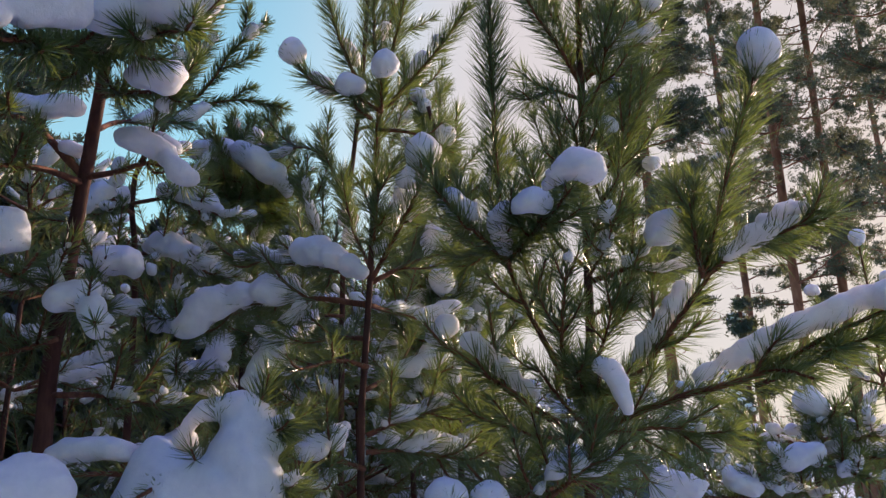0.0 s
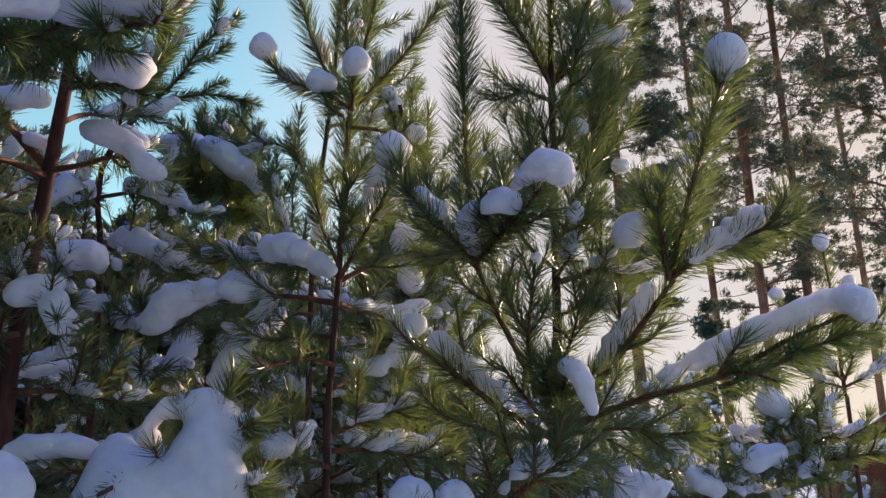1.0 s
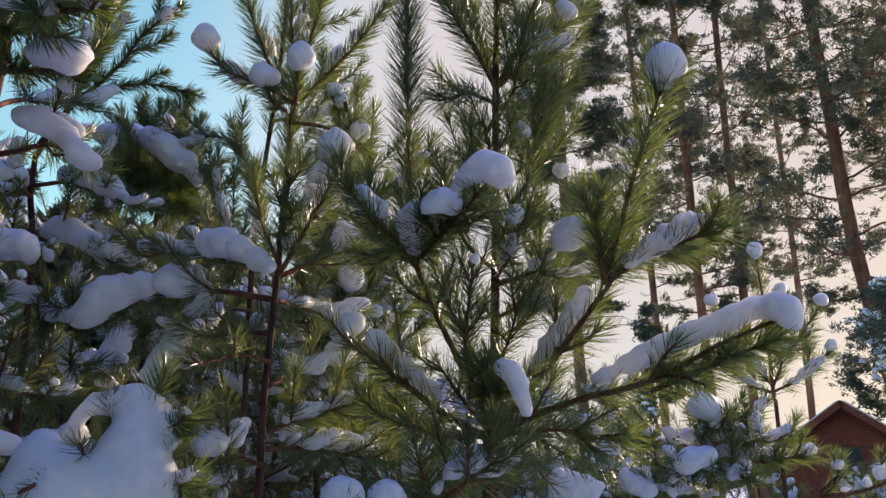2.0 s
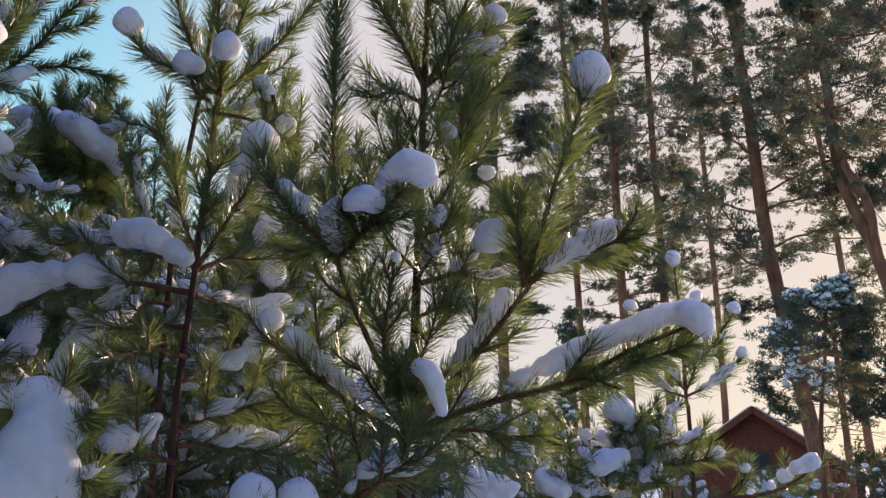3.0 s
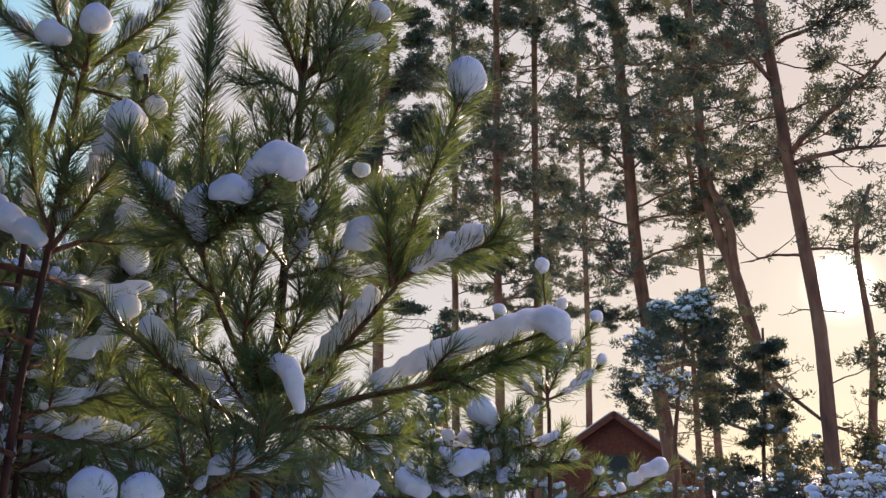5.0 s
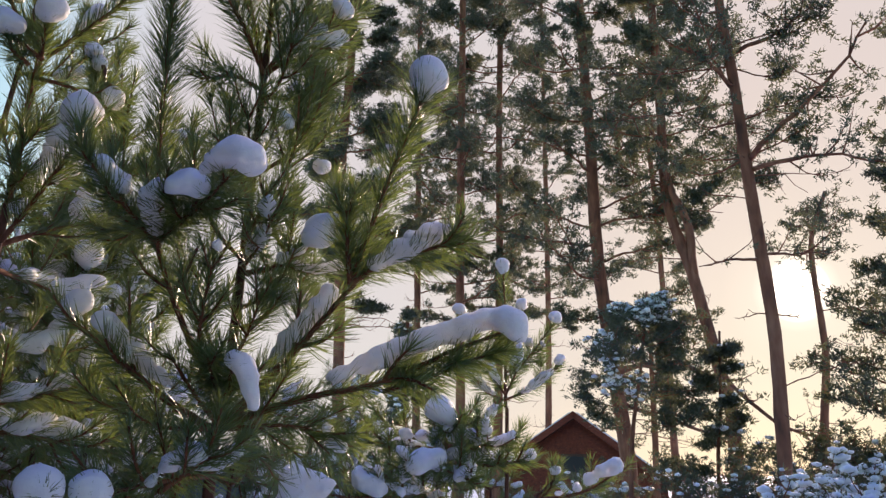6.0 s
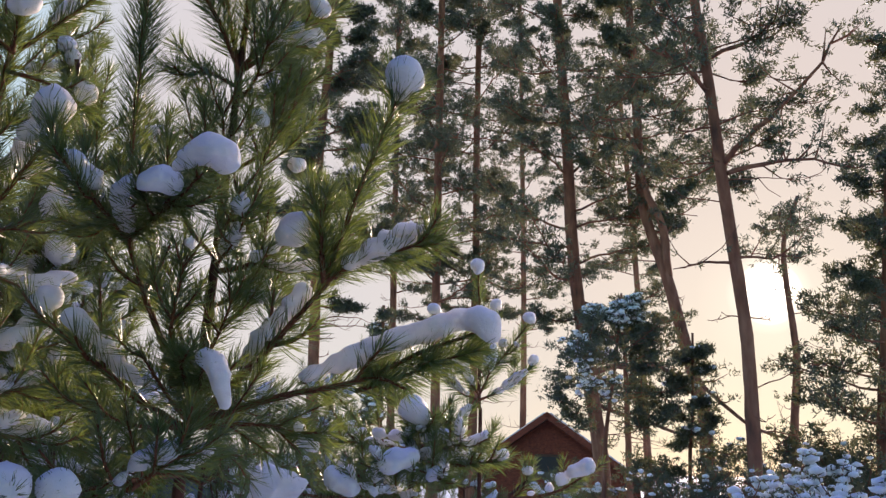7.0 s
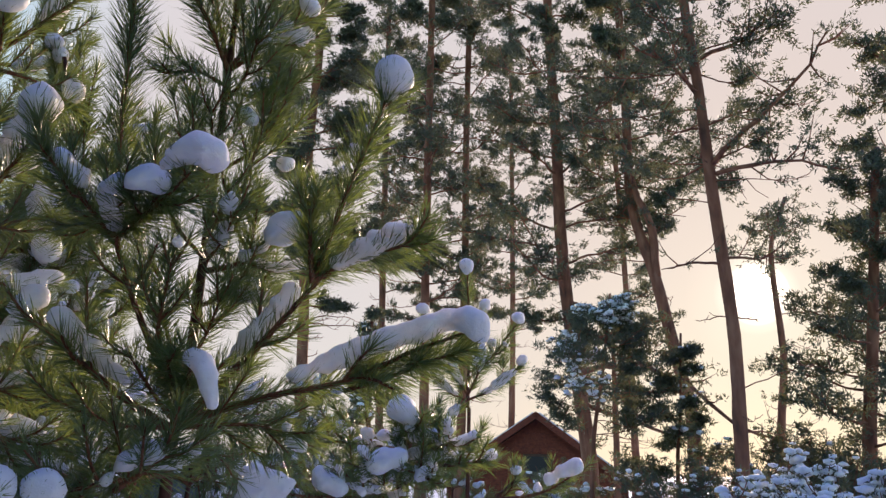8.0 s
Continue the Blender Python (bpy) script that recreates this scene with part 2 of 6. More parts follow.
def clothe(leaf, path, per_metre, length, rng, start=0.0, width=0.0015, spread=(33, 52)):
    """Needle pairs all round a shoot, leaning towards its tip."""
    seg = np.linalg.norm(np.diff(path, axis=0), axis=1)
    s = np.concatenate([[0], np.cumsum(seg)])
    total = s[-1] * (1 - start)
    n = max(int(total * per_metre * (0.72 if leaf.fine else 0.55)), 4)
    at = s[-1] * (start + (1 - start) * np.sort(rng.random(n)))
    p = np.stack([np.interp(at, s, path[:, k]) for k in range(3)], 1)
    t = np.stack([np.interp(at, s, tangents(path)[:, k]) for k in range(3)], 1)
    t = unit(t)
    u = unit(np.cross(t, np.array([0.31, 0.2, 0.93])))
    v = np.cross(t, u)
    a = np.arange(n) * 2.39996 + rng.normal(0, 0.3, n)
    out = np.cos(a)[:, None] * u + np.sin(a)[:, None] * v
    out = out + np.array([0, 0, 0.12])
    end = (at / s[-1])
    tilt = np.radians(rng.uniform(*spread, n) * (1.1 - 0.42 * end ** 4))
    way = unit(np.cos(tilt)[:, None] * t + np.sin(tilt)[:, None] * unit(out))
    base, ways = np.repeat(p, 2, 0), unit(np.repeat(way, 2, 0) + rng.normal(0, 0.085, (2 * n, 3)))
    L = length * rng.normal(1, 0.13, 2 * n).clip(0.55, 1.35) * (1 - 0.25 * np.repeat(end, 2) ** 6)
    bend = 0.055 * rng.standard_normal((2 * n, 3)) + 0.15 * np.repeat(t, 2, 0) + np.array([0, 0, -0.03])
    leaf.add(base, ways, L, width, bend, rng)


def snow_pieces(balls, rng, melt=0.28, rough=0.12, flat=1.25, cell=0.0085):
    """One smooth lump of snow round a chain of (x, y, z, radius): blended distance fields, meshed with surface nets."""
    b = np.array(balls, float)
    rmax = b[:, 3].max()
    cell = max(min(cell, rmax * 0.6), rmax / 5.2)
    lo, hi = b[:, :3].min(0) - rmax * 1.7, b[:, :3].max(0) + rmax * 1.7
    dims = np.maximum(np.ceil((hi - lo) / cell).astype(int) + 1, 4)
    ax = [lo[k] + cell * np.arange(dims[k]) for k in range(3)]
    X, Y, Z = np.meshgrid(*ax, indexing="ij")
    kk = melt * np.median(b[:, 3]) + 1e-4
    acc = np.zeros(dims)
    for x, y, z, r in b:
        dz = np.where(Z < z, (Z - z) * flat, Z - z)
        d = np.sqrt((X - x) ** 2 + (Y - y) ** 2 + dz ** 2) - r
        acc += np.exp(np.clip(-d / kk, -60, 60))
    f = -kk * np.log(acc + 1e-30) + kk * 0.3
    for wave, amp in ((rmax * 2.8, rough * 1.3), (rmax * 1.3, rough * 1.1), (rmax * 0.7, rough * 0.5)):
        for _ in range(4):
            w = rng.standard_normal(3)
            w *= 2 * np.pi / (wave * np.linalg.norm(w))
            f += rmax * amp * 0.5 * np.sin(w[0] * X + w[1] * Y + w[2] * Z + rng.uniform(0, 6.28))
    f[0], f[-1], f[:, 0], f[:, -1], f[:, :, 0], f[:, :, -1] = [np.maximum(e, 1e-4) for e in (f[0], f[-1], f[:, 0], f[:, -1], f[:, :, 0], f[:, :, -1])]
    inside = f < 0
    corner = [(i, j, k) for i in (0, 1) for j in (0, 1) for k in (0, 1)]
    cut = tuple(slice(0, d - 1) for d in dims)
    shift = lambda arr, c: arr[c[0]:c[0] + dims[0] - 1, c[1]:c[1] + dims[1] - 1, c[2]:c[2] + dims[2] - 1]
    count = sum(shift(inside, c).astype(int) for c in corner)
    active = (count > 0) & (count < 8)
    idx = -np.ones(active.shape, int)
    idx[active] = np.arange(active.sum())
    total, hits = np.zeros((active.sum(), 3)), np.zeros(active.sum())
    for c in corner:
        for k in range(3):
            if c[k] == 0:
                e = list(c)
                e[k] = 1
                fa, fb = shift(f, c)[active], shift(f, e)[active]
                cross = (fa < 0) != (fb < 0)
                u = np.where(cross, fa / np.where(cross, fa - fb, 1), 0)
                pt = np.tile(np.array(c, float), (len(u), 1))
                pt[:, k] = u
                total += pt * cross[:, None]
                hits += cross
    verts = lo + cell * (np.argwhere(active) + total / hits[:, None])
    quads = []
    for k in range(3):
        a, c = [0, 1, 2], None
        i1, i2 = [m for m in a if m != k]
        s0 = [slice(1, d - 1) for d in dims]
        s1 = [slice(1, d - 1) for d in dims]
        s0[k], s1[k] = slice(0, dims[k] - 1), slice(1, dims[k])
        A, B = inside[tuple(s0)], inside[tuple(s1)]
        for flip, sel in ((False, A & ~B), (True, ~A & B)):
            at = np.argwhere(sel)
            if not len(at):
                continue
            at[:, i1] += 1
            at[:, i2] += 1
            def cell_at(d1, d2):
                q = at.copy()
                q[:, i1] += d1
                q[:, i2] += d2
                return idx[q[:, 0], q[:, 1], q[:, 2]]
            quad = np.stack([cell_at(-1, -1), cell_at(0, -1), cell_at(0, 0), cell_at(-1, 0)], 1)
            if flip != (k == 1):
                quad = quad[:, ::-1]
            quads.append(quad)
    if not quads:
        return []
    quads = np.vstack(quads)
    for _ in range(2):
        total, hits = np.zeros_like(verts), np.zeros(len(verts))
        middle = verts[quads].mean(1)
        for c in range(4):
            np.add.at(total, quads[:, c], middle)
            np.add.at(hits, quads[:, c], 1)
        verts = 0.5 * verts + 0.5 * total / np.maximum(hits, 1)[:, None]
    root = np.arange(len(verts))
    while True:
        least = root[quads].min(1)
        nxt = root.copy()
        for c in range(4):
            np.minimum.at(nxt, quads[:, c], least)
        nxt = nxt[nxt]
        if (nxt == root).all():
            break
        root = nxt
    out = []
    for r in np.unique(root):
        sel = root == r
        if sel.sum() < 40:
            continue
        renumber = np.cumsum(sel) - 1
        out.append(mesh_from("snow_cap", verts[sel], renumber[quads[sel[quads[:, 0]]]], SNOW))
    return out


WAITING = {}


def lay_snow(branch, balls, rng, **how):
    if how["rough"] < 0.12:
        WAITING[branch.name][1].extend((*p, len(balls) > 3) for p in balls)
    for me in snow_pieces(balls, rng, **how):
        part("snow_cap", me, branch, "white powder snow lying on the bough")


def finish_needles():
    """Puts the needles on every bough, now that the snow on it is known."""
    for branch, balls, leaf, mat, seed in WAITING.values():
        part("needles", leaf.mesh("needles", mat, balls, np.random.default_rng(seed + 5000)), branch, kind="stuff")
    WAITING.clear()


def chain(path, s0, s1, r, rng, lift=0.55, taper=0.75, step=0.8, lumps=0.28):
    """Balls of snow lying along the upper side of a path, between two shares of its length."""
    seg = np.concatenate([[0], np.cumsum(np.linalg.norm(np.diff(path, axis=0), axis=1))])
    n = max(int((s1 - s0) * seg[-1] / (r * step)), 2)
    out = []
    for i in range(n):
        a = i / (n - 1)
        at = (s0 + (s1 - s0) * a) * seg[-1]
        p = np.array([np.interp(at, seg, path[:, k]) for k in range(3)])
        rr = r * (taper + (1 - taper) * math.sin(math.pi * a) ** 0.6) * (1 + rng.normal(0, lumps * 0.5))
        rr = max(rr, r * 0.35)
        out.append((p[0] + rng.normal(0, r * 0.12), p[1] + rng.normal(0, r * 0.12), p[2] + rr * lift, rr))
    return out


# ---------- pines ----------
FROST = {}   # the share of a tree's shoots that hold a ribbon of snow among their needles


def stem(tree, points, r0, r1, mat, name="trunk", sides=12, label="", knobs=0.04, seed=1):
    rng = np.random.default_rng(seed)
    path, length = spline(points, max(int(len(points) * 7), 16))
    v, q, t = tube(path, np.linspace(r0, r1, len(path)), sides, knobs, rng)
    return part(name, mesh_from(name, v, [q, t], mat), tree, label)


def bough(tree, points, seed, r=0.006, green=0.25, length=0.062, density=1050, shoots=6, reach=0.16, snow=(), dust=0.0, tip=3, fine=True, width=0.0015, rise=0.35, shoot_from=None, mat=None, spread=(33, 52), frost=None):
    """A pine bough: bark with side shoots, needles on the younger wood, and the snow that lies on it.
    snow: (from, to, radius) by share of its length; dust: the share of side shoots that carry snow."""
    rng = np.random.default_rng(seed)
    path, total = spline(points, 26)
    path = path + np.cumsum(rng.normal(0, total * 0.0022, path.shape), axis=0) * np.linspace(0, 1, 26)[:, None]
    wood, leaf, lots = Heap(), Leaves(fine), []
    radii = np.linspace(r * 1.3, r * 0.55, 26)
    wood.add(*tube(path if fine else path[::2], radii if fine else radii[::2], 7 if fine else 5, 0.06, rng))
    clothe(leaf, path, density, length, rng, green, width, spread)
    tang = tangents(path)
    spots = []
    first = green if shoot_from is None else shoot_from
    nodes = 1 if shoots <= 3 else 2 if shoots <= 6 else 3
    for i in range(shoots):
        a = first + (0.92 - first) * (i % nodes + 0.55) / nodes + rng.normal(0, 0.03)
        spots.append((min(max(a, 0.05), 0.95), reach * (1.2 - 0.5 * a) * rng.uniform(0.75, 1.2), rng.uniform(36, 54)))
    for i in range(min(tip, 2)):
        spots.append((0.95, reach * rng.uniform(0.45, 0.75), rng.uniform(22, 36)))
    if frost is None:
        frost = FROST.get(tree.name, 0.12)
    if rng.random() < frost and abs(path[-1][2] - path[0][2]) < 0.9 * total:
        lots.append(chain(path, max(green, 0.15) + 0.1, rng.uniform(0.75, 0.95), length * rng.uniform(0.28, 0.38), rng, lift=0.55, lumps=0.2, step=0.8))
    side0 = rng.uniform(0, 6.28)
    for i, (a, ln, ang) in enumerate(spots):
        k = min(int(a * 25), 25)
        p, t = path[k], tang[k]
        u = unit(np.cross(t, np.array([0.0, 0.0, 1.0])) + 1e-6)
        v = np.cross(u, t)
        turn = side0 + (i // nodes) * 6.283 / max(math.ceil(shoots / nodes), 1) + (i % nodes) * 0.9 + rng.normal(0, 0.25) if i < shoots else side0 + i * 3.0
        out = math.cos(turn) * u + 0.7 * math.sin(turn) * v + 0.15 * v
        way = unit(math.cos(radians(ang)) * t + math.sin(radians(ang)) * unit(out))
        lift = np.array([0, 0, rise * ln])
        sp, _ = spline([p, p + way * ln * 0.5 + lift * 0.15, p + way * ln + lift], 7 if fine else 5)
        wood.add(*tube(sp, np.linspace(r * 0.72, r * 0.4, len(sp)), 5 if fine else 3))
        clothe(leaf, sp, density, length * rng.uniform(0.8, 1.02), rng, 0.08, width, spread)
        rises = abs(sp[-1][2] - sp[0][2]) / ln
        if rng.random() < dust and rises < 0.75:
            rr = length * rng.uniform(0.3, 0.55)
            s0 = rng.uniform(0.1, 0.6)
            lots.append(chain(sp, s0, 1.0, rr, rng, lift=0.45))
        elif rng.random() < frost and rises < 0.92:
            lots.append(chain(sp, rng.uniform(0.1, 0.25), rng.uniform(0.8, 1.0), length * rng.uniform(0.26, 0.38), rng, lift=0.55, lumps=0.2, step=0.8))
    for s0, s1, rr in snow:
        lots.append(chain(path, s0, s1, rr, rng))
    branch = part("branch", wood.mesh("branch", mat or BARK_TWIG), tree)
    WAITING[branch.name] = (branch, [], leaf, NEEDLE, seed)
    for balls in lots:
        lay_snow(branch, balls, rng, rough=0.1, cell=0.0085 if fine else 0.0145)
    return branch


def snow_on(branch, balls, seed, rough=0.1, flat=1.25, melt=0.28):
    """A larger lump of snow on a bough, from a few (place, radius)."""
    lay_snow(branch, [(*p, r) for p, r in balls], np.random.default_rng(seed), rough=rough, flat=flat, melt=melt, cell=0.0068 if WAITING[branch.name][2].fine else 0.0095)


def skirt(tree, x, y, z0, z1, count, seed, reach=0.5):
    """The lower boughs of a young pine, under the height of the eye."""
    rng = np.random.default_rng(seed)
    for i in range(count):
        a = i * 2.4 + rng.normal(0, 0.3)
        z = z0 + (z1 - z0) * (i + 0.5) / count
        ln = reach * rng.uniform(0.7, 1.1)
        base = np.array([x, y, z])
        tip = base + np.array([math.cos(a) * ln, math.sin(a) * ln, ln * 0.1])
        caps = ((0.4, 0.95, 0.028),) if rng.random() < 0.6 else ()
        bough(tree, [base, (base + tip) / 2 + np.array([0, 0, 0.03]), tip], seed * 10 + i, 0.006, 0.25, 0.06, 300, 4, 0.15, caps, 0.2, 2, False, 0.0024)


def young_pine(x, y, height, seed, label, whorls=6, low=0.35, reach=0.55, density=420, group="snowy young pines", dust=0.3, load=0.5, trunk_r=0.022, width=0.0022, length=0.06):
    """A whole young pine with whorls of boughs round its trunk."""
    rng = np.random.default_rng(seed)
    tree = thing("young_pine", x, y, label, "pine tree", group)
    lean = rng.normal(0, 0.04, 2)
    top = np.array([x + lean[0] * height, y + lean[1] * height, height])
    foot = np.array([x, y, 0.0])
    pts = [foot, foot + (top - foot) * 0.5 + np.array([*rng.normal(0, 0.015, 2), 0]), top - (top - foot) * 0.16]
    stem(tree, pts, trunk_r, trunk_r * 0.35, BARK_YOUNG, seed=seed)
    bough(tree, [top - (top - foot) * 0.2, top], seed + 1, 0.006, 0.0, length, density, 3, 0.1, ((0.93, 1.0, 0.026),), 0.0, 3, False, width)
    for w in range(whorls):
        h = low + (0.92 - low) * w / (whorls - 1)
        base = foot + (top - foot) * h
        ln = reach * (1.0 - 0.72 * (h - low) / (1 - low)) * height / 2.6
        n = 5 if w < whorls - 1 else 4
        for i in range(n):
            a = i * 6.283 / n + rng.normal(0, 0.25) + w * 0.7
            l2 = ln * rng.uniform(0.75, 1.2)
            out = np.array([math.cos(a), math.sin(a), 0])
            up = rng.uniform(0.15, 0.5) + 0.5 * (h - low)
            sag = rng.uniform(0.0, 0.1)
            tip = base + out * l2 + np.array([0, 0, l2 * up - sag])
            mid = base + out * l2 * 0.55 + np.array([0, 0, l2 * up * 0.4])
            caps = ()
            if rng.random() < load:
                s0 = rng.uniform(0.3, 0.6)
                caps = ((s0, rng.uniform(0.85, 1.0), rng.uniform(0.02, 0.036)),)
            bough(tree, [base, mid, tip], seed * 100 + w * 10 + i, 0.0055, 0.3, length, density, 5, 0.17, caps, dust, 2, False, width)
    return tree


def tuft_heap(heap, at, way, size, rng):
    """Bushy needle tufts round the ends of twigs: tapering spikes that fan outwards."""
    blades, slim = (13, 0.08) if size > 0.3 else (14, 0.13)
    n = len(at) * blades
    base = np.repeat(at, blades, 0) + rng.normal(0, size * 0.36, (n, 3)) * np.array([1, 1, 0.7])
    d = unit(np.repeat(way, blades, 0) * 0.4 + rng.standard_normal((n, 3)) * 0.8 + np.array([0, 0, 0.25]))
    u = unit(np.cross(d, rng.standard_normal((n, 3)))) * size * slim
    tip = base + d * (size * rng.uniform(0.45, 0.95, n))[:, None]
    heap.add(np.stack([base - u, base + u, tip], 1).reshape(-1, 3), None, np.arange(3 * n).reshape(-1, 3))


def limb_on(tree, points, r, rng, crown, frost, twigs=9, tufts=6, spread=0.9, size=0.16, snow=0.1, name="limb", leaf_from=0.35, taper=0.25, lumps=0.16):
    """A limb of an old pine; its twigs carry tufts into the crown's heap and snow into the frost heap."""
    path, total = spline(points, 11)
    path[1:] += np.cumsum(rng.normal(0, total * 0.013, (10, 3)), axis=0)
    wood = Heap()
    wood.add(*tube(path, np.linspace(r, r * taper, 11), 5 if r > 0.02 else 4, 0.08, rng))
    tang = tangents(path)
    ends, ways = [], []
    for i in range(twigs):
        a = leaf_from + (1 - leaf_from) * (i + rng.random()) / twigs
        k = min(int(a * 10), 10)
        ln = spread * rng.uniform(0.35, 1.0) * (1.15 - 0.5 * a)
        way = unit(tang[k] * 0.5 + rng.standard_normal(3) * np.array([0.8, 0.8, 0.42]) + np.array([0, 0, 0.12]))
        sp, _ = spline([path[k], path[k] + way * ln * 0.5 + np.array([0, 0, -0.03 * ln]), path[k] + way * ln + np.array([0, 0, 0.16 * ln])], 3)
        wood.add(*tube(sp, np.linspace(r * 0.3 + 0.004, 0.005, 3), 3))
        pads = [sp[1] + rng.normal(0, 0.1 * ln, 3), sp[2], sp[2] + rng.normal(0, 0.16 * ln, 3)]
        for j in range(tufts):
            q = pads[j % 3] + rng.normal(0, 0.055 * ln + 0.06, 3) * np.array([1, 1, 0.55])
            ends.append(q)
            ways.append(way)
    ob = part(name, wood.mesh(name, BARK_OLD), tree)
    if ends and tufts:
        ends, ways = np.array(ends), np.array(ways)
        tuft_heap(crown, ends, ways, size, rng)
        share = snow * 2.5 if rng.random() < (0.85 if snow > 0.8 else 0.4) else 0.0
        for p in ends[rng.random(len(ends)) < share]:
            lump(frost, p + np.array([0, 0, size * 0.3]), lumps * rng.uniform(0.25, 0.6), rng)
    return ob


def ball_template(fine):
    bm = bmesh.new()
    bmesh.ops.create_icosphere(bm, subdivisions=fine, radius=1)
    v = np.array([tuple(p.co) for p in bm.verts])
    f = np.array([[p.index for p in q.verts] for q in bm.faces])
    bm.free()
    return v, f


BALLS = ball_template(1), ball_template(2)


def lump(heap, p, r, rng):
    """An uneven small lump of snow."""
    v, f = BALLS[1 if r > 0.09 else 0]
    w = rng.standard_normal((3, 3)) * 1.6
    k = 1 + 0.14 * np.sin(v @ w[0] + rng.uniform(0, 6)) + 0.1 * np.sin(v @ w[1] * 1.8)
    s = np.array([rng.uniform(0.8, 1.5), rng.uniform(0.8, 1.5), rng.uniform(0.45, 0.75)])
    heap.add(p + v * k[:, None] * s * r, None, f)


def old_pine(points, r0, r1, seed, label, limbs=22, low=0.35, reach=3.2, size=0.13, twigs=12, tufts=10, snow=0.0, droop=0.0, extra=(), bare=12, group="tall pines", thin=1.0, upward=0.25, lumps=0.13):
    """A tall pine: trunk through the points, limbs thinning to the top, a crown of tufts, dead stubs below it."""
    rng = np.random.default_rng(seed)
    tree = thing("pine_tree", points[0][0], points[0][1], label, "pine tree", group)
    path, total = spline(points, 40)
    v, q, t = tube(path, np.linspace(r0, r1, 40) * (1 + 0.5 * np.exp(-np.arange(40) / 1.5)), 14, 0.045, rng)
    part("trunk", mesh_from("trunk", v, [q, t], BARK_OLD), tree)
    crown, frost = Heap(), Heap()
    limbs = int(limbs * 1.5)
    for i in range(limbs):
        h = low + (0.98 - low) * (i + rng.random() * 0.7) / limbs
        k = min(int(h * 39), 39)
        a = i * 2.4 + rng.normal(0, 0.5)
        x = (h - low) / (1 - low)
        prof = (0.6 + 0.4 * math.sin(math.pi * min(1, x * 1.5))) * (1 - 0.65 * x ** 3)
        ln = reach * max(prof, 0.25) * rng.uniform(0.6, 1.15)
        out = np.array([math.cos(a), math.sin(a), 0])
        up = upward * rng.uniform(0.2, 1.6) - droop
        tip = path[k] + out * ln + np.array([0, 0, ln * up])
        mid = path[k] + out * ln * 0.5 + np.array([0, 0, ln * up * 0.3 + rng.normal(0, 0.08) * ln])
        limb_on(tree, [path[k], mid, tip], r0 * 0.2 * (1.2 - h * 0.6), rng, crown, frost, int(twigs * thin), tufts, ln * 0.42, size, snow, lumps=lumps)
    for i in range(bare):
        h = rng.uniform(0.12, low + 0.1)
        k = int(h * 39)
        a = rng.uniform(0, 6.28)
        ln = rng.uniform(0.5, 1.9)
        tip = path[k] + np.array([math.cos(a) * ln, math.sin(a) * ln, rng.uniform(-0.25, 0.3) * ln])
        mid = (path[k] + tip) / 2 + rng.normal(0, 0.08 * ln, 3)
        limb_on(tree, [path[k], mid, tip], r0 * 0.1, rng, crown, frost, 3, 0, ln * 0.45, size, 0, "dead_branch")
    for points_of, rr, tw, tu in extra:
        limb_on(tree, points_of, rr, rng, crown, frost, tw, tu, 0.9, size, snow)
    if crown.n:
        part("crown", crown.mesh("crown", NEEDLE_FAR), tree, kind="stuff")
    if frost.n:
        part("snow", frost.mesh("snow", SNOW), tree, "small lumps of white snow in the crown", kind="stuff")
    return tree


# ---------- ground ----------
def build_ground():
    n = 120
    u = np.linspace(-1, 1, n)
    g = np.sign(u) * (np.abs(u) ** 3) * 900
    X, Y = np.meshgrid(g, g, indexing="ij")
    Z = 0.05 * np.sin(X * 0.31 + 1) * np.cos(Y * 0.27) - 0.06
    v = np.stack([X, Y, Z], -1).reshape(-1, 3)
    i, j = np.meshgrid(np.arange(n - 1), np.arange(n - 1), indexing="ij")
    q = np.stack([i * n + j, (i + 1) * n + j, (i + 1) * n + j + 1, i * n + j + 1], -1).reshape(-1, 4)
    return tagged(new("ground", mesh_from("ground", v, q, GROUND)), "snow-covered ground of the pine clearing", "ground", kind="structure")


ground = build_ground()


# ---------- the large young pine with the long snowy bough ----------
pine = thing("young_pine", *(0.268, 1.643, 0.0)[:2], "bushy green young pine with backlit needles and snow caps", "pine tree", "snowy young pines")
FROST[pine.name] = 0.08
stem(pine, [(0.264, 1.643, 0.0), (0.268, 1.643, 1.640), (0.282, 1.651, 1.767), (0.297, 1.682, 2.063), (0.311, 1.699, 2.505), (0.315, 1.681, 2.710), (0.316, 1.647, 2.889)], 0.017, 0.006, BARK_YOUNG, seed=3, label="thin brown trunk with scaly bark")
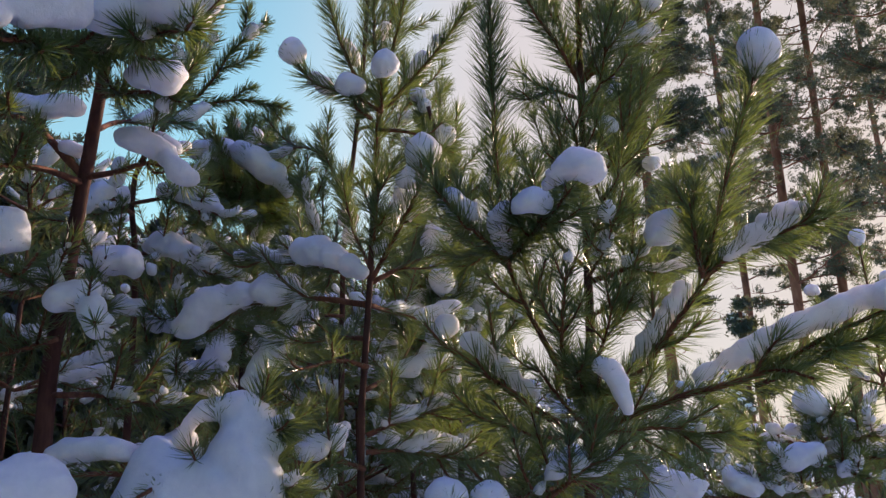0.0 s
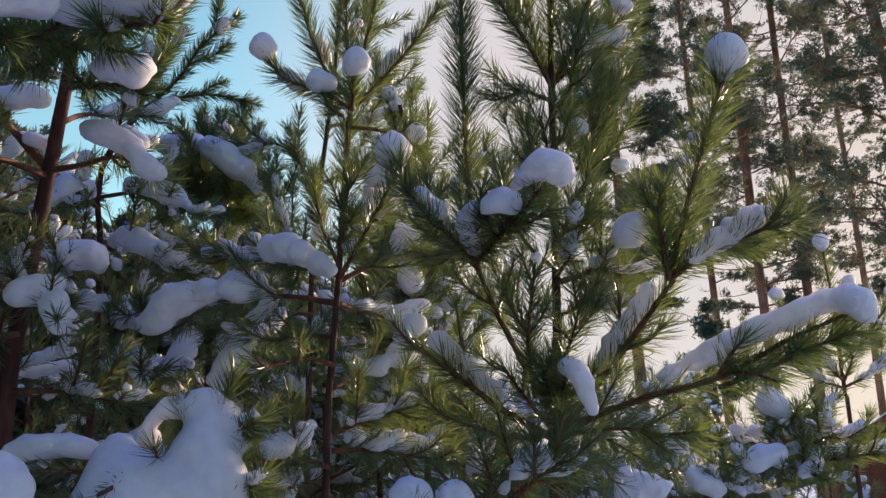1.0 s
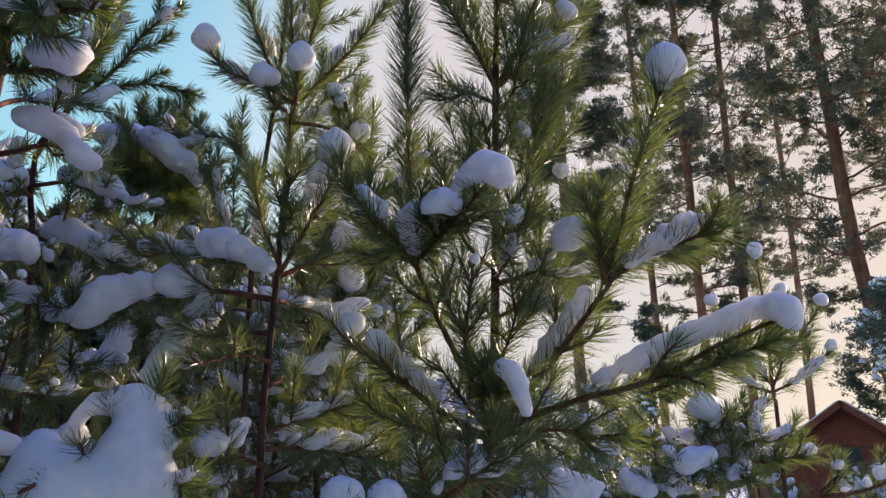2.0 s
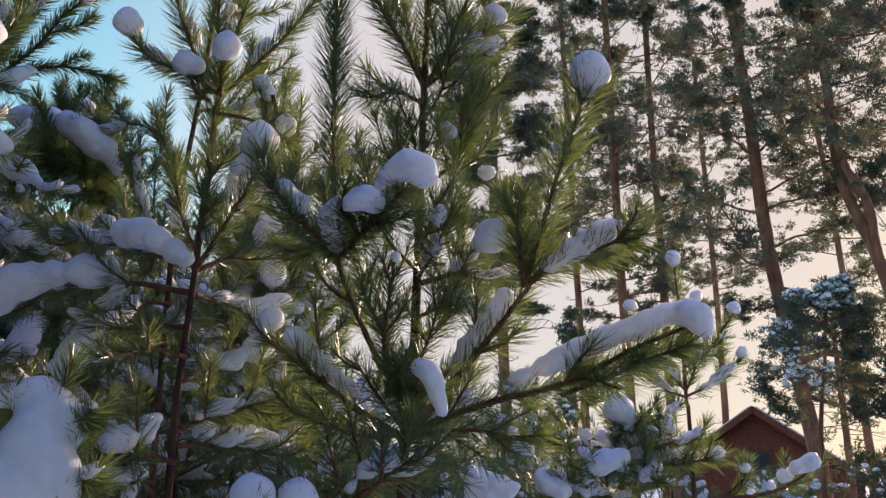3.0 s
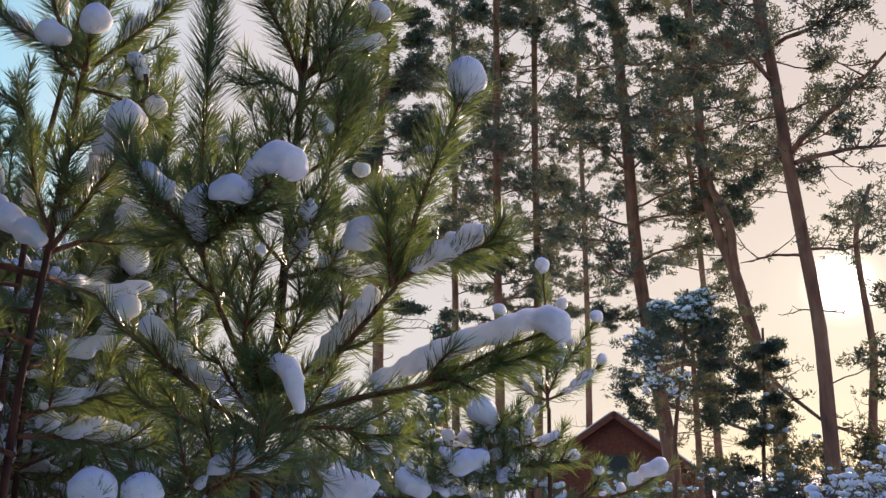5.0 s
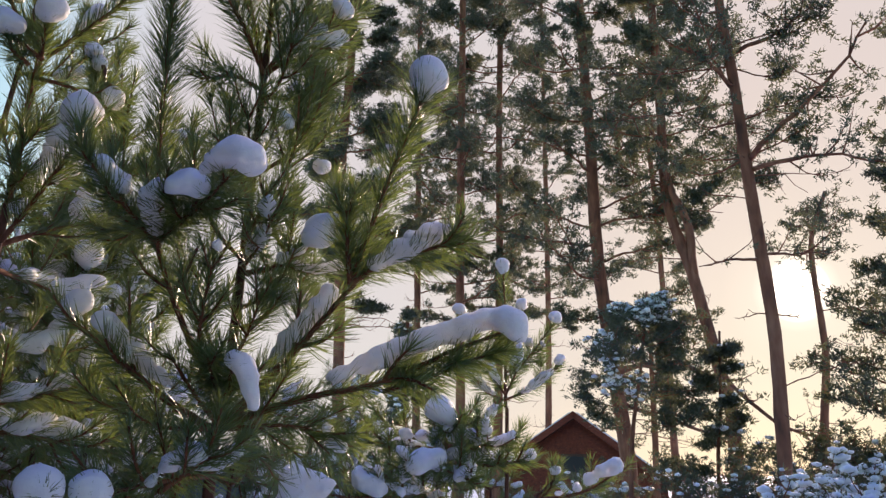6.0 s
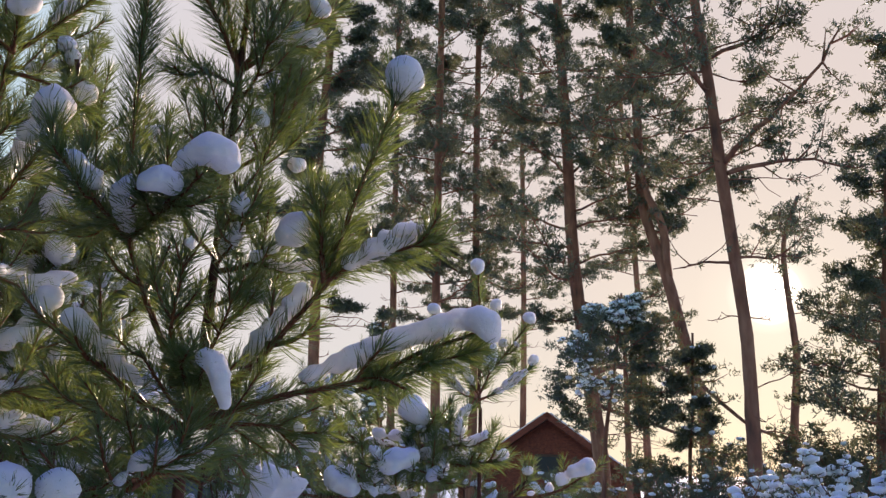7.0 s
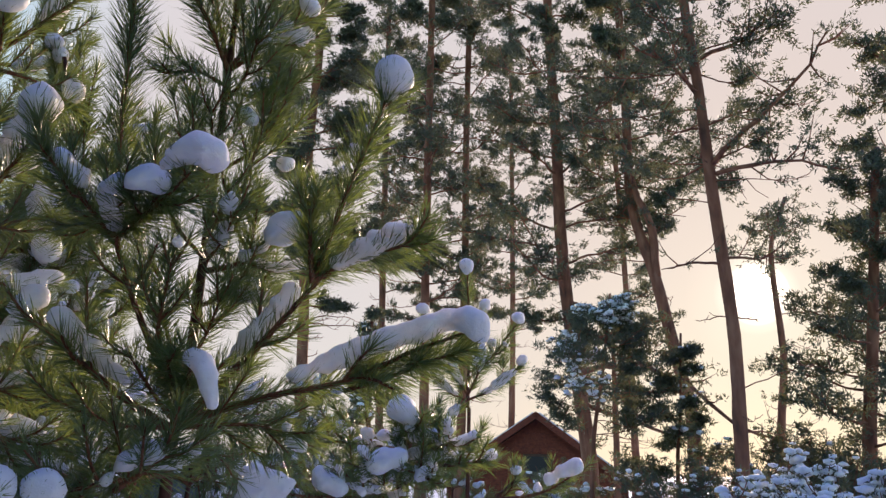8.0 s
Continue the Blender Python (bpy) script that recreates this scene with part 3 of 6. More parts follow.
# long bough with the ridge of snow
b = bough(pine, [(0.282, 1.651, 1.765), (0.423, 1.569, 1.817), (0.552, 1.486, 1.851), (0.665, 1.434, 1.911), (0.746, 1.380, 1.942)], 11, 0.006, 0.22, 0.062, 1000, 3, 0.12, rise=-0.15, tip=0, frost=0)
snow_on(b, [((0.458, 1.536, 1.853), 0.014), ((0.483, 1.528, 1.861), 0.02), ((0.510, 1.508, 1.877), 0.023), ((0.537, 1.487, 1.888), 0.025), ((0.566, 1.475, 1.904), 0.026), ((0.594, 1.462, 1.918), 0.026), ((0.623, 1.450, 1.928), 0.026), ((0.651, 1.437, 1.936), 0.027), ((0.678, 1.422, 1.951), 0.025), ((0.705, 1.408, 1.961), 0.025), ((0.725, 1.386, 1.965), 0.026), ((0.738, 1.369, 1.958), 0.027), ((0.746, 1.355, 1.950), 0.024), ((0.752, 1.356, 1.932), 0.017)], 12, 0.065)
bough(pine, [(0.546, 1.500, 1.830), (0.622, 1.466, 1.858), (0.693, 1.420, 1.890), (0.745, 1.380, 1.908)], 511, 0.004, 0.02, 0.066, 2300, 1, 0.06, tip=0, rise=-0.2, spread=(38, 66), frost=0)
# forked bough on which the round ball sits
b = bough(pine, [(0.299, 1.647, 1.783), (0.392, 1.578, 1.904), (0.469, 1.485, 2.024)], 13, 0.0075, 0.12, 0.06, 1083, 2, 0.1, tip=0)
snow_on(b, [((0.359, 1.627, 1.877), 0.016), ((0.373, 1.611, 1.899), 0.021), ((0.387, 1.595, 1.922), 0.025), ((0.402, 1.578, 1.945), 0.024), ((0.417, 1.562, 1.968), 0.024), ((0.430, 1.540, 1.991), 0.023), ((0.442, 1.525, 2.011), 0.020)], 14, 0.08)
b = bough(pine, [(0.469, 1.485, 2.024), (0.488, 1.447, 2.111), (0.510, 1.391, 2.226), (0.536, 1.315, 2.351)], 15, 0.005, 0.02, 0.074, 1647, 0, 0.08, tip=4, spread=(34, 64))
snow_on(b, [((0.541, 1.299, 2.379), 0.034), ((0.545, 1.304, 2.367), 0.033)], 16, 0.05)
snow_on(b, [((0.503, 1.436, 2.230), 0.016), ((0.519, 1.416, 2.269), 0.016), ((0.530, 1.398, 2.302), 0.012)], 160, 0.14)
b = bough(pine, [(0.469, 1.485, 2.024), (0.525, 1.427, 2.060), (0.603, 1.335, 2.084)], 17, 0.005, 0.05, 0.062, 1647, 1, 0.08, tip=4, spread=(34, 64))
snow_on(b, [((0.523, 1.421, 2.085), 0.014), ((0.549, 1.387, 2.094), 0.018), ((0.577, 1.361, 2.107), 0.02), ((0.592, 1.334, 2.104), 0.017)], 18, 0.12)
b = bough(pine, [(0.469, 1.485, 2.024), (0.450, 1.446, 2.076), (0.435, 1.411, 2.140)], 19, 0.005, 0.02, 0.062, 1734, 0, 0.08, tip=3, spread=(34, 64))
b = bough(pine, [(0.469, 1.485, 2.024), (0.473, 1.548, 2.113), (0.473, 1.566, 2.199)], 20, 0.004, 0.2, 0.055, 954, 0, 0.08, tip=2)
snow_on(b, [((0.470, 1.560, 2.221), 0.018)], 21, 0.05)
# bough behind it with a thick pad of snow
b = bough(pine, [(0.306, 1.680, 2.063), (0.380, 1.640, 2.088), (0.464, 1.578, 2.167)], 22, 0.005, 0.2, 0.058, 954, 4, 0.12)
snow_on(b, [((0.365, 1.622, 2.089), 0.015), ((0.397, 1.611, 2.106), 0.02), ((0.426, 1.587, 2.131), 0.034), ((0.438, 1.579, 2.151), 0.03), ((0.451, 1.572, 2.164), 0.024)], 23, 0.08)
b = bough(pine, [(0.300, 1.685, 1.993), (0.351, 1.662, 2.015), (0.406, 1.646, 2.038)], 24, 0.004, 0.1, 0.056, 954, 3, 0.1)
snow_on(b, [((0.376, 1.644, 2.025), 0.02), ((0.394, 1.638, 2.038), 0.015)], 25, 0.1)
# left bough with snow among its needles
b = bough(pine, [(0.272, 1.653, 1.751), (0.178, 1.651, 1.805), (0.078, 1.650, 1.879), (0.006, 1.684, 1.935)], 26, 0.0065, 0.2, 0.06, 780, 3, 0.12)
snow_on(b, [((0.046, 1.652, 1.944), 0.020), ((0.065, 1.654, 1.933), 0.024), ((0.088, 1.660, 1.913), 0.024), ((0.111, 1.655, 1.890), 0.024), ((0.135, 1.660, 1.870), 0.023), ((0.161, 1.665, 1.851), 0.020), ((0.180, 1.669, 1.835), 0.013)], 27, 0.09)
snow_on(b, [((0.009, 1.698, 1.976), 0.027), ((-0.012, 1.700, 1.959), 0.026), ((0.017, 1.696, 1.986), 0.018)], 28, 0.07)
# rising left bough and its tall leader
b = bough(pine, [(0.264, 1.651, 1.810), (0.197, 1.635, 1.936), (0.147, 1.611, 2.040), (0.128, 1.602, 2.087)], 29, 0.0065, 0.45, 0.058, 693, 2, 0.12, tip=0)
b = bough(pine, [(0.128, 1.602, 2.087), (0.115, 1.578, 2.209), (0.107, 1.536, 2.378), (0.100, 1.463, 2.565), (0.095, 1.420, 2.670)], 30, 0.0045, 0.02, 0.068, 1700, 0, 0.1, tip=0, spread=(36, 52), frost=0)
b = bough(pine, [(0.128, 1.602, 2.087), (0.081, 1.544, 2.118), (0.027, 1.480, 2.160), (0.001, 1.453, 2.180)], 31, 0.0045, 0.05, 0.06, 1300, 2, 0.08, tip=3)
snow_on(b, [((0.015, 1.494, 2.184), 0.026), ((0.036, 1.509, 2.170), 0.028), ((0.055, 1.512, 2.159), 0.02), ((0.070, 1.540, 2.133), 0.017)], 32, 0.12)
b = bough(pine, [(0.128, 1.602, 2.087), (0.165, 1.490, 2.110), (0.179, 1.400, 2.127)], 33, 0.004, 0.05, 0.06, 1300, 2, 0.08, tip=1)
snow_on(b, [((0.132, 1.382, 2.128), 0.02), ((0.153, 1.378, 2.138), 0.026), ((0.174, 1.376, 2.138), 0.02), ((0.180, 1.380, 2.123), 0.014)], 34, 0.08)
b = bough(pine, [(0.128, 1.602, 2.087), (0.184, 1.434, 2.117), (0.214, 1.300, 2.129)], 35, 0.004, 0.05, 0.06, 1300, 2, 0.08, tip=1)
snow_on(b, [((0.189, 1.295, 2.154), 0.024), ((0.208, 1.279, 2.162), 0.03), ((0.231, 1.266, 2.157), 0.031), ((0.248, 1.268, 2.144), 0.018), ((0.174, 1.320, 2.147), 0.016)], 36, 0.06, 1.6)
b = bough(pine, [(0.128, 1.602, 2.087), (0.102, 1.645, 2.124), (0.043, 1.699, 2.122)], 37, 0.004, 0.05, 0.06, 1039, 3, 0.1, tip=3)
b = bough(pine, [(0.135, 1.605, 2.071), (0.108, 1.489, 2.127), (0.129, 1.433, 2.133)], 38, 0.004, 0.05, 0.058, 1300, 2, 0.08, tip=3)
# small inner shoots
b = bough(pine, [(0.231, 1.583, 1.825), (0.208, 1.475, 1.914), (0.213, 1.392, 2.023)], 39, 0.004, 0.1, 0.05, 954, 2, 0.07, tip=2)
snow_on(b, [((0.212, 1.369, 2.036), 0.0125), ((0.217, 1.366, 2.043), 0.007)], 40, 0.12)
b = bough(pine, [(0.277, 1.621, 1.776), (0.264, 1.478, 1.818), (0.254, 1.375, 1.851)], 41, 0.005, 0.1, 0.055, 1387, 2, 0.08, tip=0)
snow_on(b, [((0.253, 1.374, 1.857), 0.017), ((0.267, 1.363, 1.848), 0.02), ((0.275, 1.353, 1.827), 0.02), ((0.282, 1.354, 1.805), 0.017), ((0.290, 1.354, 1.784), 0.011)], 42, 0.05, 1.0)
bough(pine, [(0.274, 1.621, 1.771), (0.240, 1.482, 1.818), (0.218, 1.400, 1.853)], 545, 0.004, 0.1, 0.055, 1300, 2, 0.08, tip=1)
b = bough(pine, [(0.265, 1.643, 1.756), (0.175, 1.593, 1.753), (0.082, 1.597, 1.782)], 44, 0.004, 0.15, 0.06, 736, 2, 0.13, tip=3)
b = bough(pine, [(0.281, 1.641, 1.756), (0.383, 1.581, 1.766), (0.470, 1.539, 1.751)], 45, 0.004, 0.1, 0.06, 954, 4, 0.12, tip=2, rise=0.0, frost=0)
snow_on(b, [((0.465, 1.541, 1.736), 0.017), ((0.485, 1.536, 1.728), 0.013), ((0.455, 1.543, 1.761), 0.014)], 46, 0.1)
b = bough(pine, [(0.289, 1.675, 1.845), (0.249, 1.749, 1.954), (0.227, 1.800, 2.083)], 47, 0.004, 0.2, 0.058, 736, 3, 0.14)
b = bough(pine, [(0.296, 1.682, 1.947), (0.367, 1.743, 2.006), (0.401, 1.804, 2.172)], 48, 0.004, 0.2, 0.058, 736, 3, 0.14, dust=0.2)
b = bough(pine, [(0.301, 1.686, 2.088), (0.239, 1.727, 2.166), (0.201, 1.748, 2.283)], 49, 0.004, 0.2, 0.058, 736, 3, 0.14, dust=0.2)
b = bough(pine, [(0.307, 1.698, 2.163), (0.363, 1.683, 2.250), (0.389, 1.646, 2.392)], 50, 0.004, 0.2, 0.058, 809, 3, 0.14)
snow_on(b, [((0.357, 1.636, 2.380), 0.019), ((0.341, 1.634, 2.393), 0.014)], 51, 0.1)
b = bough(pine, [(0.310, 1.704, 2.278), (0.387, 1.688, 2.344), (0.430, 1.660, 2.441)], 52, 0.004, 0.15, 0.058, 809, 2, 0.12)
snow_on(b, [((0.449, 1.694, 2.319), 0.022)], 53, 0.1)
b = bough(pine, [(0.307, 1.697, 2.238), (0.261, 1.742, 2.312), (0.266, 1.754, 2.396)], 54, 0.004, 0.2, 0.055, 736, 2, 0.1)
snow_on(b, [((0.264, 1.746, 2.414), 0.016)], 55, 0.1)
b = bough(pine, [(0.305, 1.691, 2.186), (0.271, 1.595, 2.239), (0.234, 1.544, 2.277)], 56, 0.004, 0.2, 0.058, 809, 2, 0.1)
# inner shoots before the trunk
bough(pine, [(0.298, 1.669, 2.119), (0.299, 1.578, 2.143), (0.304, 1.520, 2.195)], 502, 0.0035, 0.1, 0.058, 736, 2, 0.1)
bough(pine, [(0.310, 1.704, 2.278), (0.283, 1.613, 2.306), (0.264, 1.553, 2.354)], 504, 0.0035, 0.1, 0.06, 736, 2, 0.1)
bough(pine, [(0.299, 1.679, 2.074), (0.311, 1.578, 2.098), (0.322, 1.512, 2.138)], 506, 0.0035, 0.1, 0.058, 736, 2, 0.1)
bough(pine, [(0.312, 1.699, 2.432), (0.335, 1.624, 2.467), (0.346, 1.567, 2.531)], 510, 0.0035, 0.1, 0.062, 736, 2, 0.1)
bough(pine, [(0.299, 1.689, 1.891), (0.311, 1.620, 1.939), (0.320, 1.568, 1.991)], 507, 0.0035, 0.1, 0.058, 920, 2, 0.1)
bough(pine, [(0.270, 1.642, 1.767), (0.212, 1.585, 1.825), (0.165, 1.544, 1.881)], 543, 0.004, 0.15, 0.06, 700, 1, 0.09, tip=1)
# upper whorl
b = bough(pine, [(0.311, 1.699, 2.505), (0.255, 1.632, 2.566), (0.197, 1.566, 2.614), (0.173, 1.524, 2.650)], 57, 0.0045, 0.1, 0.064, 1127, 1, 0.1)
b = bough(pine, [(0.311, 1.699, 2.505), (0.279, 1.697, 2.630), (0.248, 1.671, 2.779)], 58, 0.0045, 0.1, 0.064, 1127, 1, 0.1)
b = bough(pine, [(0.311, 1.699, 2.505), (0.353, 1.632, 2.579), (0.383, 1.549, 2.670)], 59, 0.0045, 0.1, 0.064, 1127, 1, 0.1)
b = bough(pine, [(0.311, 1.699, 2.505), (0.372, 1.663, 2.556), (0.441, 1.634, 2.625)], 60, 0.0045, 0.1, 0.062, 1127, 2, 0.1)
snow_on(b, [((0.458, 1.617, 2.647), 0.022), ((0.448, 1.611, 2.661), 0.018)], 61, 0.08)
b = bough(pine, [(0.309, 1.699, 2.458), (0.386, 1.722, 2.476), (0.447, 1.709, 2.546)], 62, 0.004, 0.15, 0.058, 954, 4, 0.12)
snow_on(b, [((0.455, 1.699, 2.562), 0.02)], 63, 0.08)
b = bough(pine, [(0.308, 1.694, 2.469), (0.239, 1.622, 2.455), (0.185, 1.597, 2.425)], 64, 0.004, 0.15, 0.06, 809, 2, 0.1)
b = bough(pine, [(0.313, 1.696, 2.579), (0.307, 1.624, 2.649), (0.311, 1.562, 2.748)], 65, 0.0045, 0.0, 0.066, 1214, 2, 0.1)
# low boughs
b = bough(pine, [(0.266, 1.634, 1.673), (0.170, 1.494, 1.664), (0.092, 1.398, 1.651)], 66, 0.005, 0.2, 0.062, 780, 4, 0.12)
b = bough(pine, [(0.171, 1.493, 1.648), (0.202, 1.440, 1.676), (0.233, 1.406, 1.708)], 67, 0.0045, 0.1, 0.06, 1039, 3, 0.1)
snow_on(b, [((0.153, 1.455, 1.665), 0.014), ((0.178, 1.443, 1.690), 0.018), ((0.204, 1.430, 1.703), 0.022), ((0.221, 1.418, 1.712), 0.022)], 68, 0.1)
b = bough(pine, [(0.267, 1.644, 1.683), (0.334, 1.724, 1.727), (0.421, 1.861, 1.682)], 69, 0.004, 0.3, 0.058, 607, 3, 0.12)

b = bough(pine, [(0.266, 1.634, 1.580), (0.065, 1.467, 1.622), (-0.005, 1.337, 1.643)], 71, 0.005, 0.2, 0.055, 900, 2, 0.09, tip=1, rise=0.0, frost=0)
snow_on(b, [((-0.013, 1.324, 1.656), 0.024), ((-0.003, 1.321, 1.664), 0.026), ((0.008, 1.324, 1.653), 0.024)], 72, 0.06, 1.1, 0.35)
b = bough(pine, [(0.266, 1.634, 1.585), (0.106, 1.517, 1.628), (0.065, 1.357, 1.647)], 73, 0.005, 0.2, 0.055, 900, 2, 0.09, tip=1, rise=0.0, frost=0)
snow_on(b, [((0.056, 1.345, 1.653), 0.021), ((0.067, 1.343, 1.661), 0.023), ((0.077, 1.345, 1.651), 0.022)], 74, 0.06, 1.1, 0.35)

# ---------- second young pine, in the shade ----------
pine2 = thing("young_pine", *(-0.186, 1.940, 0.0)[:2], "slender shaded young pine with snow on its boughs", "pine tree", "snowy young pines")
FROST[pine2.name] = 0.35
stem(pine2, [(-0.189, 1.920, 0.0), (-0.187, 1.920, 1.645), (-0.178, 1.917, 1.939), (-0.164, 1.888, 2.116), (-0.153, 1.887, 2.346), (-0.132, 1.854, 2.611)], 0.013, 0.006, BARK_YOUNG, seed=4, label="thin brown trunk with scaly bark")
b = bough(pine2, [(-0.164, 1.885, 2.128), (-0.247, 1.981, 2.165), (-0.386, 2.152, 2.231), (-0.591, 2.255, 2.271)], 81, 0.006, 0.2, 0.062, 942, 7, 0.15, tip=4)
snow_on(b, [((-0.181, 1.863, 2.126), 0.02), ((-0.211, 1.884, 2.155), 0.03), ((-0.250, 1.924, 2.186), 0.038), ((-0.298, 1.974, 2.209), 0.042), ((-0.340, 2.006, 2.221), 0.038), ((-0.398, 2.091, 2.256), 0.03)], 82, 0.08)
b = bough(pine2, [(-0.168, 1.898, 2.065), (-0.308, 2.037, 2.109), (-0.497, 2.204, 2.130), (-0.664, 2.274, 2.085)], 83, 0.006, 0.3, 0.062, 848, 8, 0.16, tip=3)
snow_on(b, [((-0.407, 2.116, 2.144), 0.04), ((-0.448, 2.107, 2.147), 0.045), ((-0.514, 2.144, 2.149), 0.04), ((-0.575, 2.183, 2.143), 0.045), ((-0.623, 2.174, 2.120), 0.05), ((-0.650, 2.173, 2.083), 0.045), ((-0.663, 2.172, 2.061), 0.03)], 84, 0.1)
b = bough(pine2, [(-0.160, 1.887, 2.122), (-0.102, 1.829, 2.205), (-0.041, 1.751, 2.297), (-0.028, 1.729, 2.328)], 85, 0.005, 0.1, 0.062, 1320, 1, 0.1, tip=4)
snow_on(b, [((-0.040, 1.723, 2.371), 0.038), ((-0.034, 1.737, 2.364), 0.036), ((-0.054, 1.761, 2.327), 0.03), ((-0.083, 1.773, 2.319), 0.022)], 86, 0.07)
snow_on(b, [((-0.116, 1.860, 2.240), 0.026), ((-0.096, 1.850, 2.277), 0.03), ((-0.082, 1.831, 2.305), 0.028), ((-0.134, 1.882, 2.193), 0.02)], 87, 0.14)
b = bough(pine2, [(-0.160, 1.892, 2.143), (-0.200, 1.918, 2.231), (-0.235, 1.923, 2.338)], 88, 0.0045, 0.1, 0.06, 1130, 2, 0.1)
snow_on(b, [((-0.213, 1.945, 2.239), 0.025), ((-0.228, 1.950, 2.290), 0.025)], 89, 0.14)
b = bough(pine2, [(-0.161, 1.898, 2.118), (-0.082, 1.943, 2.167), (0.027, 2.032, 2.229)], 90, 0.005, 0.2, 0.06, 848, 4, 0.12)
snow_on(b, [((-0.008, 2.029, 2.243), 0.04), ((-0.009, 2.037, 2.209), 0.032), ((-0.029, 2.021, 2.271), 0.025)], 91, 0.12)
b = bough(pine2, [(-0.173, 1.931, 1.777), (-0.096, 1.895, 1.805), (0.023, 1.875, 1.838)], 92, 0.005, 0.08, 0.06, 1037, 4, 0.11)
snow_on(b, [((-0.039, 1.894, 1.844), 0.016), ((-0.008, 1.894, 1.846), 0.02), ((0.019, 1.894, 1.845), 0.02)], 93, 0.1)
b = bough(pine2, [(-0.179, 1.922, 1.704), (-0.236, 1.835, 1.723), (-0.300, 1.724, 1.718)], 94, 0.005, 0.08, 0.06, 942, 3, 0.12, frost=0)
snow_on(b, [((-0.288, 1.756, 1.729), 0.025), ((-0.264, 1.780, 1.745), 0.03), ((-0.236, 1.834, 1.769), 0.032), ((-0.219, 1.885, 1.795), 0.02)], 95, 0.1)
b = bough(pine2, [(-0.175, 1.922, 1.740), (-0.086, 1.948, 1.739), (0.052, 1.949, 1.718)], 96, 0.005, 0.08, 0.06, 848, 5, 0.12)
snow_on(b, [((-0.062, 1.978, 1.764), 0.025), ((-0.017, 1.979, 1.757), 0.032), ((0.021, 1.969, 1.744), 0.03), ((0.043, 1.959, 1.731), 0.02)], 97, 0.1)
b = bough(pine2, [(-0.175, 1.924, 1.877), (-0.091, 2.085, 1.930), (0.051, 2.290, 1.905)], 98, 0.005, 0.08, 0.06, 848, 5, 0.14, dust=0.5)
b = bough(pine2, [(-0.173, 1.919, 1.927), (-0.225, 1.822, 1.929), (-0.302, 1.713, 1.894)], 99, 0.005, 0.08, 0.055, 600, 2, 0.1, frost=0)
b = bough(pine2, [(-0.171, 1.911, 1.990), (-0.309, 2.153, 2.029), (-0.494, 2.427, 2.041)], 100, 0.005, 0.08, 0.06, 848, 6, 0.16, dust=0.3)
snow_on(b, [((-0.414, 2.337, 2.058), 0.03), ((-0.459, 2.334, 2.020), 0.045), ((-0.497, 2.331, 1.981), 0.04), ((-0.518, 2.332, 1.928), 0.03), ((-0.429, 2.344, 1.981), 0.035)], 101, 0.1, 1.0)
b = bough(pine2, [(-0.167, 1.908, 2.067), (-0.088, 2.066, 2.067), (0.024, 2.272, 2.055)], 102, 0.005, 0.08, 0.06, 848, 6, 0.14, dust=0.6)
b = bough(pine2, [(-0.158, 1.890, 2.196), (-0.145, 1.815, 2.241), (-0.138, 1.774, 2.307)], 104, 0.004, 0.0, 0.06, 1414, 2, 0.09, frost=0)
b = bough(pine2, [(-0.152, 1.887, 2.346), (-0.146, 1.864, 2.464), (-0.131, 1.848, 2.601)], 105, 0.005, 0.0, 0.064, 1414, 0, 0.09, tip=0, frost=0)
# its top whorl
b = bough(pine2, [(-0.131, 1.838, 2.511), (-0.207, 1.802, 2.542), (-0.287, 1.780, 2.564), (-0.331, 1.755, 2.614)], 107, 0.0042, 0.03, 0.055, 1500, 0, 0.09, tip=0, frost=0)
snow_on(b, [((-0.327, 1.751, 2.626), 0.031), ((-0.332, 1.754, 2.618), 0.024)], 108, 0.07)
snow_on(b, [((-0.283, 1.797, 2.578), 0.021), ((-0.266, 1.807, 2.569), 0.023), ((-0.245, 1.817, 2.554), 0.016)], 109, 0.10)
b = bough(pine2, [(-0.138, 1.842, 2.540), (-0.195, 1.826, 2.603), (-0.236, 1.769, 2.694), (-0.254, 1.735, 2.755)], 110, 0.0042, 0.03, 0.060, 1500, 0, 0.09, tip=0, frost=0)
snow_on(b, [((-0.219, 1.821, 2.682), 0.015), ((-0.204, 1.824, 2.659), 0.018), ((-0.196, 1.829, 2.634), 0.015)], 111, 0.10)
b = bough(pine2, [(-0.134, 1.836, 2.602), (-0.146, 1.799, 2.672), (-0.144, 1.753, 2.766)], 112, 0.0042, 0.03, 0.060, 1500, 0, 0.09, tip=0, frost=0)
b = bough(pine2, [(-0.127, 1.845, 2.601), (-0.105, 1.814, 2.663), (-0.085, 1.783, 2.727), (-0.072, 1.757, 2.778)], 113, 0.0042, 0.03, 0.060, 1500, 0, 0.09, tip=0, frost=0)
snow_on(b, [((-0.122, 1.831, 2.733), 0.014), ((-0.128, 1.838, 2.710), 0.016), ((-0.130, 1.835, 2.685), 0.012)], 1130, 0.10)
b = bough(pine2, [(-0.126, 1.864, 2.530), (-0.063, 1.845, 2.595), (0.004, 1.806, 2.655), (0.076, 1.751, 2.734)], 114, 0.0042, 0.03, 0.055, 1500, 0, 0.09, tip=0, frost=0)
snow_on(b, [((-0.059, 1.859, 2.618), 0.018), ((-0.043, 1.852, 2.636), 0.022), ((-0.030, 1.846, 2.649), 0.020)], 115, 0.09)
snow_on(b, [((0.005, 1.820, 2.682), 0.017), ((-0.003, 1.824, 2.675), 0.012)], 1150, 0.09)
